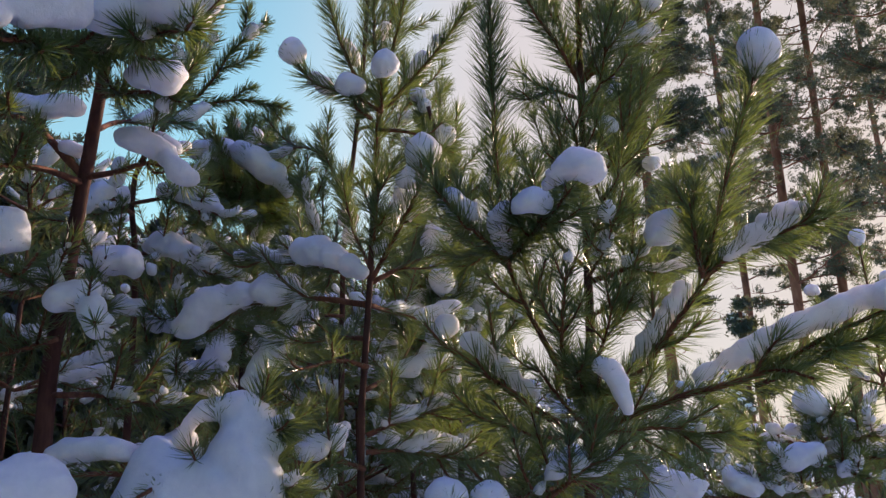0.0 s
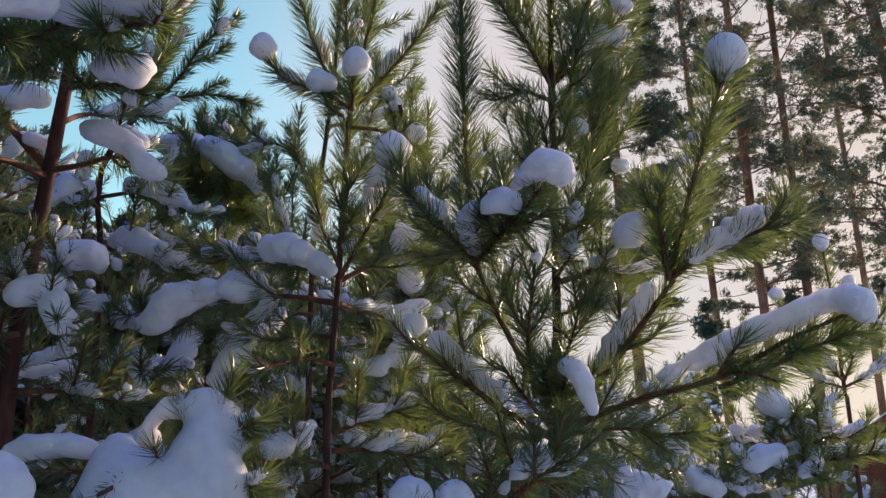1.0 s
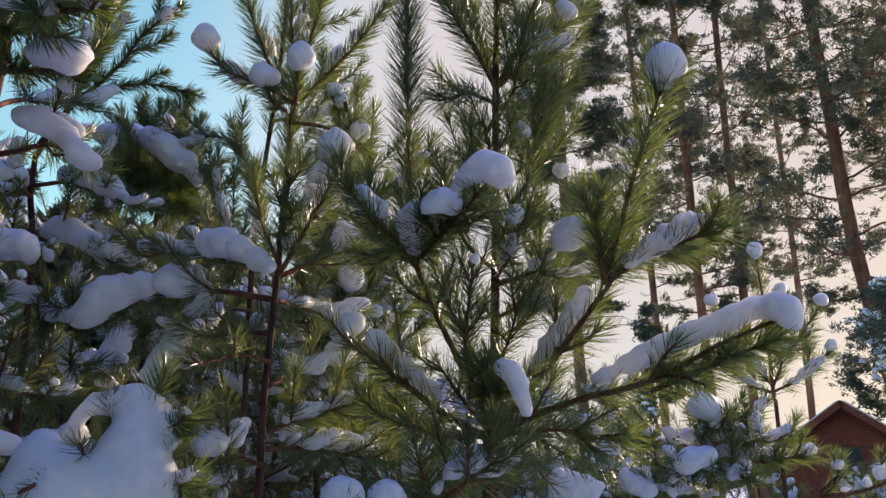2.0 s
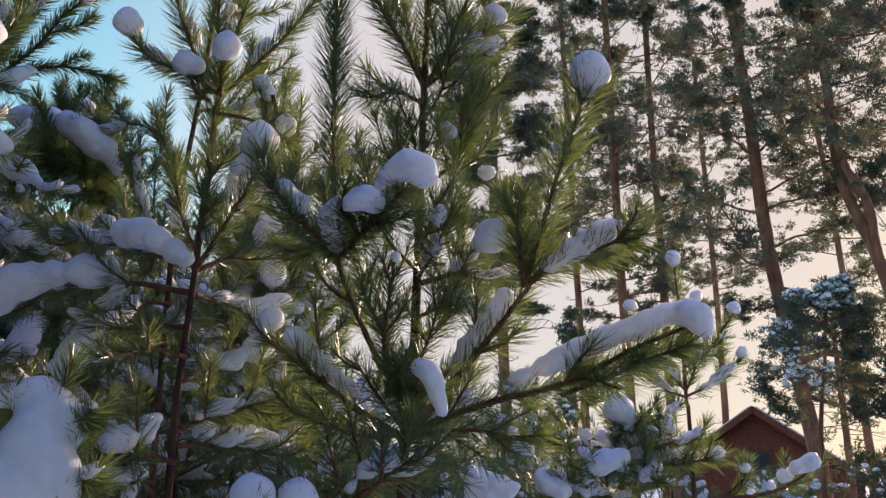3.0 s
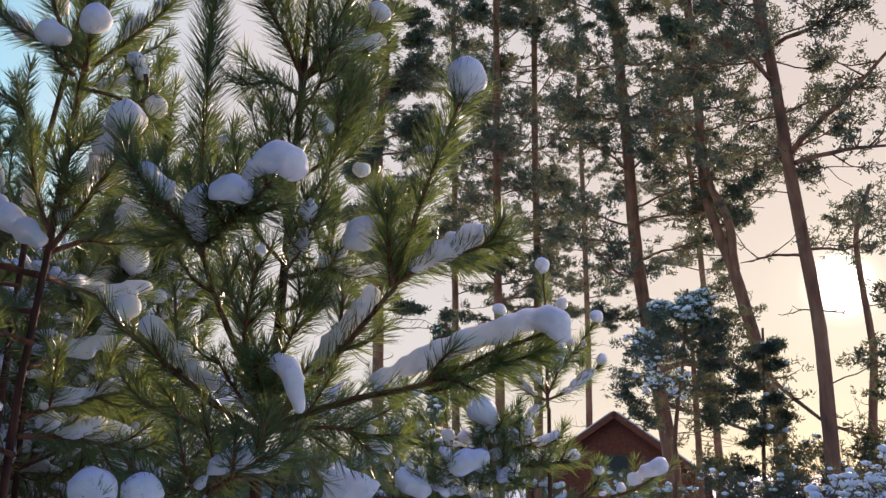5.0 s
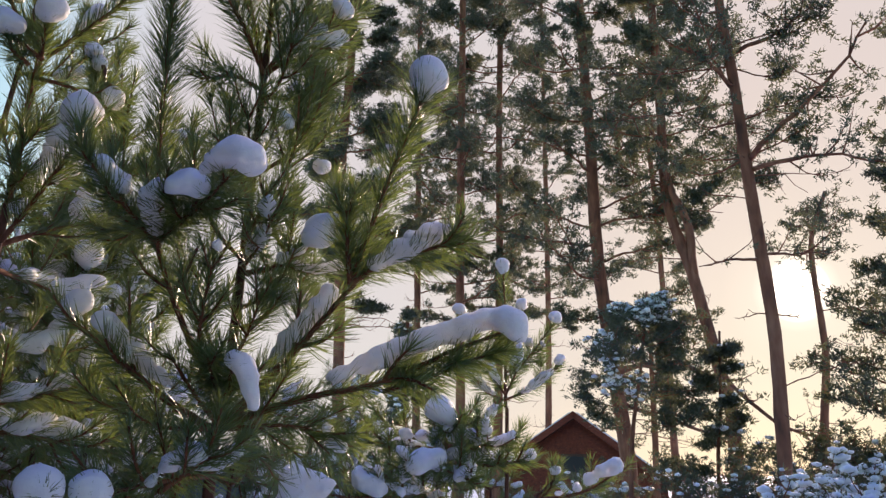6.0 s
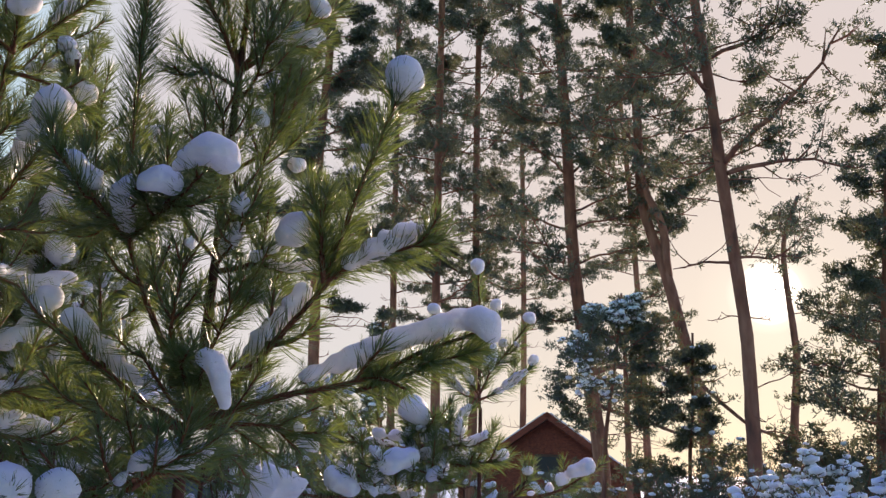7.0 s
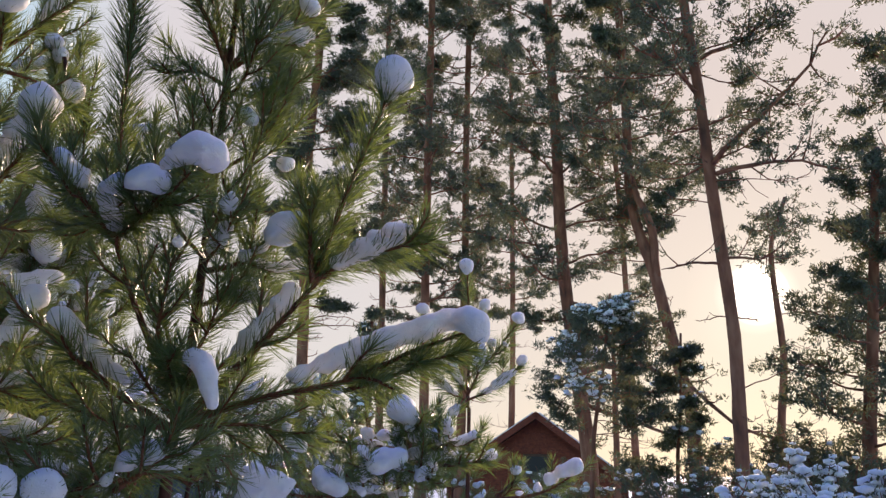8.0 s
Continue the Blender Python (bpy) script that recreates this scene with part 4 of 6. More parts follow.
b = bough(pine2, [(-0.132, 1.818, 2.508), (-0.129, 1.778, 2.538), (-0.125, 1.749, 2.567)], 116, 0.0042, 0.03, 0.050, 2200, 0, 0.09, tip=0, frost=0)
snow_on(b, [((-0.116, 1.733, 2.581), 0.032), ((-0.132, 1.738, 2.572), 0.025)], 117, 0.07)
b = bough(pine2, [(-0.154, 1.827, 2.490), (-0.186, 1.808, 2.506), (-0.199, 1.791, 2.540)], 1160, 0.0042, 0.03, 0.050, 2000, 0, 0.09, tip=0, frost=0)
snow_on(b, [((-0.208, 1.778, 2.555), 0.031), ((-0.186, 1.776, 2.548), 0.021)], 1161, 0.07)
b = bough(pine2, [(-0.140, 1.869, 2.480), (-0.069, 1.875, 2.474), (0.010, 1.862, 2.431)], 118, 0.004, 0.2, 0.058, 942, 3, 0.1, frost=0)
snow_on(b, [((0.015, 1.850, 2.460), 0.026), ((0.017, 1.855, 2.448), 0.02)], 119, 0.08)

# ---------- dark pine with heavy snow ----------
pine3 = thing("young_pine", *(-0.966, 2.086, 0.0)[:2], "dark red-stemmed young pine with heavy snow", "pine tree", "snowy young pines")
FROST[pine3.name] = 0.25
stem(pine3, [(-0.975, 2.083, 0.0), (-0.968, 2.084, 1.786), (-0.945, 2.061, 2.084), (-0.888, 2.000, 2.407), (-0.815, 1.885, 2.619), (-0.765, 1.787, 2.730)], 0.036, 0.014, BARK_YOUNG, seed=5, label="dark red-brown trunk")
b = bough(pine3, [(-0.787, 1.829, 2.635), (-0.702, 1.461, 2.484), (-0.686, 1.271, 2.389), (-0.726, 1.159, 2.316)], 121, 0.008, 0.1, 0.065, 1400, 7, 0.16, tip=3, fine=False, width=0.0022)
snow_on(b, [((-0.616, 1.267, 2.458), 0.045), ((-0.654, 1.248, 2.458), 0.05), ((-0.691, 1.231, 2.453), 0.05), ((-0.713, 1.177, 2.412), 0.05)], 122, 0.08)
b = bough(pine3, [(-0.786, 1.823, 2.647), (-0.649, 1.564, 2.562), (-0.515, 1.415, 2.490), (-0.421, 1.346, 2.456)], 123, 0.008, 0.15, 0.065, 1500, 7, 0.15, tip=4, fine=False, width=0.0022)
snow_on(b, [((-0.603, 1.367, 2.511), 0.04), ((-0.566, 1.374, 2.525), 0.045), ((-0.524, 1.384, 2.536), 0.055), ((-0.467, 1.353, 2.522), 0.055), ((-0.440, 1.369, 2.508), 0.04), ((-0.437, 1.380, 2.492), 0.022)], 124, 0.08)
b = bough(pine3, [(-0.806, 1.871, 2.582), (-0.706, 1.787, 2.548), (-0.583, 1.729, 2.519)], 125, 0.006, 0.15, 0.062, 1300, 5, 0.12, tip=4, fine=False, width=0.0022)
snow_on(b, [((-0.620, 1.605, 2.506), 0.034), ((-0.582, 1.598, 2.502), 0.042), ((-0.553, 1.609, 2.499), 0.036), ((-0.607, 1.732, 2.494), 0.022)], 126, 0.08)
b = bough(pine3, [(-0.885, 1.997, 2.421), (-0.776, 1.932, 2.410), (-0.670, 1.862, 2.404), (-0.585, 1.854, 2.351)], 127, 0.007, 0.3, 0.06, 700, 3, 0.12, tip=3, fine=False, width=0.0022)
snow_on(b, [((-0.695, 1.754, 2.431), 0.024), ((-0.667, 1.757, 2.419), 0.028), ((-0.636, 1.761, 2.402), 0.030), ((-0.602, 1.758, 2.374), 0.031), ((-0.571, 1.754, 2.349), 0.030), ((-0.551, 1.759, 2.329), 0.024)], 128, 0.11, 1.25, 0.35)
snow_on(b, [((-0.692, 1.865, 2.479), 0.025), ((-0.656, 1.869, 2.465), 0.029), ((-0.626, 1.874, 2.447), 0.025)], 129, 0.1, 1.25, 0.35)
b = bough(pine3, [(-0.885, 1.997, 2.421), (-0.939, 1.947, 2.485), (-0.948, 1.816, 2.503), (-0.982, 1.692, 2.464)], 130, 0.009, 0.4, 0.062, 1000, 6, 0.16, fine=False, width=0.0022)
snow_on(b, [((-0.858, 1.843, 2.542), 0.03), ((-0.903, 1.824, 2.535), 0.035), ((-0.956, 1.800, 2.528), 0.035), ((-0.997, 1.781, 2.520), 0.03)], 131, 0.1)
snow_on(b, [((-0.916, 1.958, 2.486), 0.025), ((-0.893, 1.972, 2.476), 0.02)], 132, 0.1)
b = bough(pine3, [(-0.888, 2.000, 2.407), (-0.924, 1.871, 2.398), (-0.934, 1.652, 2.332)], 133, 0.008, 0.5, 0.06, 900, 4, 0.14, dust=0.3, fine=False, width=0.0022)
b = bough(pine3, [(-0.934, 2.052, 2.153), (-0.910, 1.845, 2.122), (-0.895, 1.626, 2.108)], 134, 0.008, 0.3, 0.062, 900, 4, 0.14, fine=False, width=0.0022)
snow_on(b, [((-0.858, 1.624, 2.188), 0.035), ((-0.867, 1.627, 2.160), 0.04), ((-0.845, 1.642, 2.146), 0.025), ((-0.875, 1.612, 2.196), 0.03)], 135, 0.1)
snow_on(b, [((-0.895, 1.852, 2.123), 0.022), ((-0.920, 1.837, 2.133), 0.024), ((-0.950, 1.820, 2.140), 0.024)], 136, 0.1)
b = bough(pine3, [(-0.940, 2.059, 2.112), (-0.776, 1.811, 2.043), (-0.702, 1.742, 1.987)], 137, 0.007, 0.3, 0.06, 800, 4, 0.12, fine=False, width=0.0022)
snow_on(b, [((-0.832, 1.781, 2.069), 0.028), ((-0.802, 1.792, 2.083), 0.032), ((-0.771, 1.805, 2.085), 0.03), ((-0.741, 1.770, 2.047), 0.032), ((-0.723, 1.751, 2.013), 0.034), ((-0.704, 1.759, 2.008), 0.02)], 138, 0.09, 1.0)
b = bough(pine3, [(-0.843, 1.940, 2.525), (-0.859, 2.152, 2.638), (-0.789, 2.464, 2.770)], 139, 0.006, 0.3, 0.06, 800, 4, 0.14, dust=0.4, fine=False, width=0.0022)
b = bough(pine3, [(-0.950, 2.068, 2.029), (-0.929, 1.864, 1.973), (-0.958, 1.740, 1.934)], 140, 0.007, 0.3, 0.06, 800, 5, 0.15, dust=0.3, fine=False, width=0.0022)
b = bough(pine3, [(-0.963, 2.080, 1.893), (-0.814, 2.035, 1.886), (-0.662, 1.987, 1.853)], 141, 0.007, 0.4, 0.06, 800, 5, 0.15, dust=0.3, fine=False, width=0.0022)

# ---------- low pine buried in snow, close by ----------
pine4 = thing("young_pine", *(-0.479, 1.630, 0.0)[:2], "low young pine almost buried in smooth snow", "pine tree", "snowy young pines")
FROST[pine4.name] = 0.50
stem(pine4, [(-0.479, 1.630, 0.0), (-0.472, 1.625, 1.542), (-0.467, 1.634, 1.640), (-0.450, 1.625, 1.690)], 0.016, 0.008, BARK_YOUNG, seed=6)
b = bough(pine4, [(-0.450, 1.625, 1.680), (-0.435, 1.570, 1.715), (-0.400, 1.545, 1.735)], 142, 0.006, 0.1, 0.058, 800, 2, 0.09, tip=0, frost=0)
snow_on(b, [((-0.465, 1.569, 1.790), 0.021), ((-0.481, 1.585, 1.768), 0.019), ((-0.469, 1.607, 1.763), 0.020), ((-0.316, 1.564, 1.768), 0.027), ((-0.451, 1.555, 1.804), 0.017), ((-0.433, 1.552, 1.816), 0.024), ((-0.403, 1.552, 1.815), 0.029), ((-0.369, 1.552, 1.815), 0.031), ((-0.342, 1.558, 1.791), 0.037), ((-0.324, 1.558, 1.751), 0.026), ((-0.360, 1.544, 1.766), 0.046), ((-0.374, 1.543, 1.727), 0.052), ((-0.347, 1.538, 1.708), 0.050), ((-0.312, 1.542, 1.692), 0.030), ((-0.355, 1.538, 1.670), 0.057), ((-0.326, 1.543, 1.650), 0.044), ((-0.516, 1.538, 1.748), 0.020), ((-0.523, 1.534, 1.726), 0.032), ((-0.497, 1.529, 1.703), 0.043), ((-0.529, 1.524, 1.683), 0.045), ((-0.455, 1.523, 1.689), 0.043), ((-0.409, 1.516, 1.673), 0.045), ((-0.540, 1.520, 1.660), 0.044), ((-0.474, 1.511, 1.654), 0.058)], 143, 0.045, 0.9, 0.2)
snow_on(b, [((-0.315, 1.566, 1.786), 0.022), ((-0.325, 1.564, 1.796), 0.02), ((-0.305, 1.569, 1.766), 0.014)], 1432, 0.09, 0.9)
b = bough(pine4, [(-0.463, 1.636, 1.690), (-0.480, 1.520, 1.690), (-0.500, 1.430, 1.670)], 144, 0.006, 0.1, 0.04, 450, 0, 0.1, tip=0, frost=0)
b = bough(pine4, [(-0.471, 1.633, 1.670), (-0.569, 1.549, 1.702), (-0.644, 1.475, 1.706)], 146, 0.006, 0.2, 0.045, 700, 1, 0.08, tip=0, rise=-0.2, frost=0)
snow_on(b, [((-0.696, 1.542, 1.736), 0.020), ((-0.668, 1.539, 1.745), 0.025), ((-0.633, 1.539, 1.747), 0.025), ((-0.598, 1.539, 1.746), 0.024), ((-0.566, 1.541, 1.739), 0.022)], 147, 0.06, 1.1, 0.4)
b = bough(pine4, [(-0.479, 1.630, 1.640), (-0.564, 1.443, 1.640), (-0.636, 1.358, 1.650)], 148, 0.006, 0.2, 0.045, 700, 1, 0.08, tip=0, rise=-0.2, frost=0)
snow_on(b, [((-0.631, 1.361, 1.696), 0.035), ((-0.651, 1.351, 1.688), 0.04), ((-0.671, 1.341, 1.677), 0.045), ((-0.614, 1.368, 1.666), 0.04), ((-0.691, 1.331, 1.673), 0.04)], 149, 0.07)
b = bough(pine4, [(-0.450, 1.625, 1.685), (-0.368, 1.575, 1.765), (-0.296, 1.550, 1.775)], 150, 0.005, 0.1, 0.058, 1500, 4, 0.09, tip=4)
b = bough(pine4, [(-0.448, 1.619, 1.700), (-0.355, 1.580, 1.688), (-0.279, 1.555, 1.668)], 151, 0.005, 0.1, 0.058, 1300, 4, 0.1, tip=4)

# ---------- pines behind, with clear sky over them ----------
pine5 = thing("young_pine", *(-0.836, 2.744, 0.0)[:2], "young pine with bare curved upper boughs against the sky", "pine tree", "snowy young pines")
FROST[pine5.name] = 0.30
stem(pine5, [(-0.996, 2.712, 0.0), (-0.992, 2.692, 2.124), (-0.985, 2.576, 2.598), (-0.853, 2.494, 2.784)], 0.018, 0.008, BARK_YOUNG, seed=7)
b = bough(pine5, [(-0.853, 2.494, 2.784), (-0.716, 2.436, 2.880), (-0.639, 2.393, 2.963), (-0.563, 2.360, 3.015)], 152, 0.005, 0.2, 0.05, 1700, 1, 0.11, tip=2, fine=False, width=0.0022)
snow_on(b, [((-0.566, 2.355, 3.024), 0.026), ((-0.583, 2.358, 3.010), 0.02)], 153, 0.08)
b = bough(pine5, [(-0.853, 2.494, 2.784), (-0.720, 2.461, 2.825), (-0.598, 2.465, 2.837), (-0.511, 2.482, 2.820)], 154, 0.005, 0.3, 0.042, 1800, 1, 0.1, tip=2, rise=-0.3, fine=False, width=0.0022)
b = bough(pine5, [(-0.853, 2.494, 2.784), (-0.804, 2.432, 2.880), (-0.702, 2.352, 3.048)], 155, 0.005, 0.2, 0.05, 1700, 1, 0.11, tip=2, dust=0.3, fine=False, width=0.0022)
b = bough(pine5, [(-0.891, 2.509, 2.743), (-0.824, 2.449, 2.831), (-0.768, 2.388, 2.944)], 156, 0.005, 0.2, 0.052, 1600, 2, 0.12, dust=0.4, fine=False, width=0.0022)
snow_on(b, [((-0.771, 2.385, 2.948), 0.026)], 157, 0.08)
b = bough(pine5, [(-0.987, 2.592, 2.546), (-0.788, 2.450, 2.515), (-0.637, 2.411, 2.437)], 158, 0.006, 0.3, 0.055, 900, 6, 0.16, ((0.4, 0.95, 0.035),), 0.5, fine=False, width=0.0022)
b = bough(pine5, [(-0.992, 2.637, 2.389), (-0.824, 2.488, 2.348), (-0.672, 2.447, 2.265)], 159, 0.006, 0.3, 0.055, 900, 6, 0.16, ((0.3, 0.9, 0.04),), 0.5, fine=False, width=0.0022)
b = bough(pine5, [(-0.988, 2.603, 2.512), (-0.984, 2.384, 2.498), (-1.032, 2.282, 2.398)], 160, 0.006, 0.3, 0.055, 900, 6, 0.16, ((0.3, 0.9, 0.035),), 0.5, fine=False, width=0.0022)
b = bough(pine5, [(-0.992, 2.650, 2.336), (-0.953, 2.348, 2.282), (-0.918, 2.156, 2.220)], 161, 0.006, 0.3, 0.055, 900, 6, 0.16, fine=False, width=0.0022)
snow_on(b, [((-0.886, 2.161, 2.251), 0.04), ((-0.847, 2.176, 2.254), 0.045), ((-0.815, 2.193, 2.234), 0.03), ((-0.807, 2.301, 2.251), 0.025)], 162, 0.1)
b = bough(pine5, [(-0.993, 2.679, 2.195), (-0.810, 2.430, 2.147), (-0.706, 2.261, 2.084)], 163, 0.006, 0.3, 0.055, 900, 6, 0.16, fine=False, width=0.0022)
snow_on(b, [((-0.919, 2.386, 2.174), 0.035), ((-0.876, 2.404, 2.160), 0.035), ((-0.816, 2.379, 2.121), 0.04), ((-0.757, 2.349, 2.099), 0.035)], 164, 0.1)
b = bough(pine5, [(-0.991, 2.703, 2.053), (-0.838, 2.441, 2.017), (-0.675, 2.186, 1.939)], 165, 0.006, 0.3, 0.055, 900, 6, 0.16, fine=False, width=0.0022)
snow_on(b, [((-0.739, 2.258, 2.038), 0.022), ((-0.730, 2.265, 2.009), 0.028), ((-0.719, 2.274, 1.972), 0.032), ((-0.707, 2.281, 1.942), 0.025), ((-0.720, 2.280, 1.905), 0.028)], 166, 0.1, 1.0)

pine6 = thing("young_pine", *(-0.777, 3.271, 0.0)[:2], "dark bushy young pine with rounded snow on top", "pine tree", "snowy young pines")
FROST[pine6.name] = 0.25
stem(pine6, [(-0.798, 3.395, 0.0), (-0.800, 3.367, 2.221), (-0.774, 3.287, 2.620), (-0.742, 3.194, 2.923)], 0.022, 0.009, BARK_YOUNG, seed=8)
b = bough(pine6, [(-0.758, 3.230, 2.816), (-0.766, 3.116, 2.824), (-0.822, 2.991, 2.825)], 167, 0.007, 0.1, 0.06, 1200, 7, 0.18, dust=0.3, fine=False, width=0.0022)
snow_on(b, [((-0.865, 2.814, 2.807), 0.038), ((-0.805, 2.813, 2.810), 0.040), ((-0.738, 2.766, 2.790), 0.045), ((-0.676, 2.722, 2.759), 0.048), ((-0.623, 2.701, 2.722), 0.054), ((-0.574, 2.711, 2.683), 0.052), ((-0.537, 2.722, 2.642), 0.034), ((-0.513, 2.730, 2.608), 0.023)], 168, 0.07, 1.25, 0.35)
bough(pine6, [(-0.676, 3.044, 2.717), (-0.705, 2.794, 2.683), (-0.742, 2.701, 2.645)], 1671, 0.006, 0.05, 0.06, 1900, 7, 0.17, fine=False, width=0.0022, frost=0)
bough(pine6, [(-0.661, 3.068, 2.623), (-0.707, 2.815, 2.601), (-0.782, 2.746, 2.591)], 1672, 0.006, 0.05, 0.06, 1900, 7, 0.17, fine=False, width=0.0022, frost=0)
bough(pine6, [(-0.661, 3.062, 2.644), (-0.624, 2.808, 2.628), (-0.570, 2.724, 2.595)], 1673, 0.006, 0.05, 0.06, 1900, 7, 0.17, fine=False, width=0.0022, frost=0)
b = bough(pine6, [(-0.744, 3.210, 2.880), (-0.785, 3.273, 2.978), (-0.793, 3.250, 3.031)], 169, 0.006, 0.0, 0.055, 1500, 5, 0.13, dust=0.6, fine=False, width=0.0022)
snow_on(b, [((-0.789, 3.253, 3.025), 0.035), ((-0.703, 3.257, 3.064), 0.035), ((-0.697, 3.269, 3.037), 0.03), ((-0.627, 3.297, 3.004), 0.03), ((-0.834, 3.220, 3.077), 0.03)], 170, 0.08)
b = bough(pine6, [(-0.749, 3.216, 2.859), (-0.697, 3.243, 2.965), (-0.699, 3.264, 3.047)], 171, 0.005, 0.1, 0.055, 1300, 3, 0.1, fine=False, width=0.0022)
b = bough(pine6, [(-0.749, 3.216, 2.859), (-0.816, 3.210, 2.979), (-0.836, 3.220, 3.077)], 172, 0.005, 0.1, 0.055, 1300, 3, 0.1, fine=False, width=0.0022)
b = bough(pine6, [(-0.751, 3.231, 2.816), (-0.626, 3.185, 2.869), (-0.566, 3.174, 2.781)], 173, 0.006, 0.1, 0.055, 1200, 6, 0.16, dust=0.3, fine=False, width=0.0022)
snow_on(b, [((-0.566, 3.175, 2.777), 0.026)], 174, 0.08)
b = bough(pine6, [(-0.763, 3.277, 2.664), (-0.604, 3.101, 2.655), (-0.474, 2.943, 2.551)], 175, 0.006, 0.1, 0.055, 1200, 6, 0.16, dust=0.2, fine=False, width=0.0022)
snow_on(b, [((-0.469, 2.935, 2.580), 0.033)], 176, 0.08)
b = bough(pine6, [(-0.761, 3.264, 2.708), (-0.808, 3.050, 2.666), (-0.871, 2.847, 2.563)], 177, 0.006, 0.1, 0.055, 1200, 7, 0.18, dust=0.5, fine=False, width=0.0022)
b = bough(pine6, [(-0.760, 3.251, 2.751), (-0.684, 2.968, 2.681), (-0.625, 2.804, 2.565)], 178, 0.006, 0.1, 0.055, 1300, 7, 0.18, dust=0.1, fine=False, width=0.0022)
b = bough(pine6, [(-0.777, 3.321, 2.488), (-0.726, 2.928, 2.416), (-0.715, 2.743, 2.314)], 179, 0.006, 0.1, 0.055, 1200, 7, 0.2, dust=0.4, fine=False, width=0.0022)
b = bough(pine6, [(-0.778, 3.340, 2.399), (-0.592, 3.083, 2.321), (-0.441, 2.927, 2.187)], 180, 0.006, 0.1, 0.055, 1200, 7, 0.2, dust=0.3, fine=False, width=0.0022)
b = bough(pine6, [(-0.779, 3.372, 2.221), (-0.765, 2.974, 2.121), (-0.800, 2.773, 1.984)], 181, 0.006, 0.1, 0.055, 1200, 7, 0.2, ((0.5, 0.95, 0.04),), 0.4, fine=False, width=0.0022)

pine7 = thing("young_pine", *(-0.319, 2.651, 0.0)[:2], "young pine with sunlit yellow-green needles behind the others", "pine tree", "snowy young pines")
FROST[pine7.name] = 0.25
stem(pine7, [(-0.331, 2.770, 0.0), (-0.330, 2.749, 2.118), (-0.312, 2.671, 2.479), (-0.255, 2.604, 2.950), (-0.219, 2.506, 3.335)], 0.015, 0.006, BARK_YOUNG, seed=9)
bough(pine7, [(-0.280, 2.638, 2.742), (-0.246, 2.600, 3.073), (-0.219, 2.506, 3.335)], 198, 0.004, 0.0, 0.06, 1100, 0, 0.1, fine=False, width=0.0022)
for seed, pts, sn in (
    (182, [(-0.324, 2.738, 2.191), (-0.466, 2.617, 2.173), (-0.594, 2.501, 2.087)], 0.4), (183, [(-0.318, 2.704, 2.354), (-0.407, 2.669, 2.442), (-0.448, 2.614, 2.599)], 0.3),
    (185, [(-0.299, 2.651, 2.550), (-0.413, 2.675, 2.740), (-0.598, 2.735, 2.777)], 0.3),
    (188, [(-0.279, 2.663, 2.813), (-0.146, 2.658, 2.849), (-0.057, 2.615, 2.952)], 0.5), (189, [(-0.294, 2.634, 2.603), (-0.145, 2.628, 2.656), (-0.015, 2.632, 2.655)], 0.5),
    (190, [(-0.313, 2.681, 2.444), (-0.181, 2.606, 2.383), (-0.072, 2.531, 2.289)], 0.5), (191, [(-0.328, 2.746, 2.136), (-0.185, 2.652, 2.173), (-0.073, 2.539, 2.256)], 0.6),
    (192, [(-0.329, 2.754, 2.082), (-0.416, 2.542, 2.055), (-0.509, 2.438, 1.914)], 0.3), (193, [(-0.329, 2.759, 2.046), (-0.180, 2.576, 2.003), (-0.076, 2.490, 1.909)], 0.6),
    (194, [(-0.233, 2.563, 3.242), (-0.286, 2.520, 3.303), (-0.319, 2.468, 3.376)], 0.2), (195, [(-0.239, 2.591, 3.089), (-0.157, 2.561, 3.155), (-0.134, 2.507, 3.249)], 0.2),
):
    bough(pine7, pts, seed, 0.005, 0.12, 0.06, 1000, 6, 0.15, (), sn, fine=False, width=0.0022)

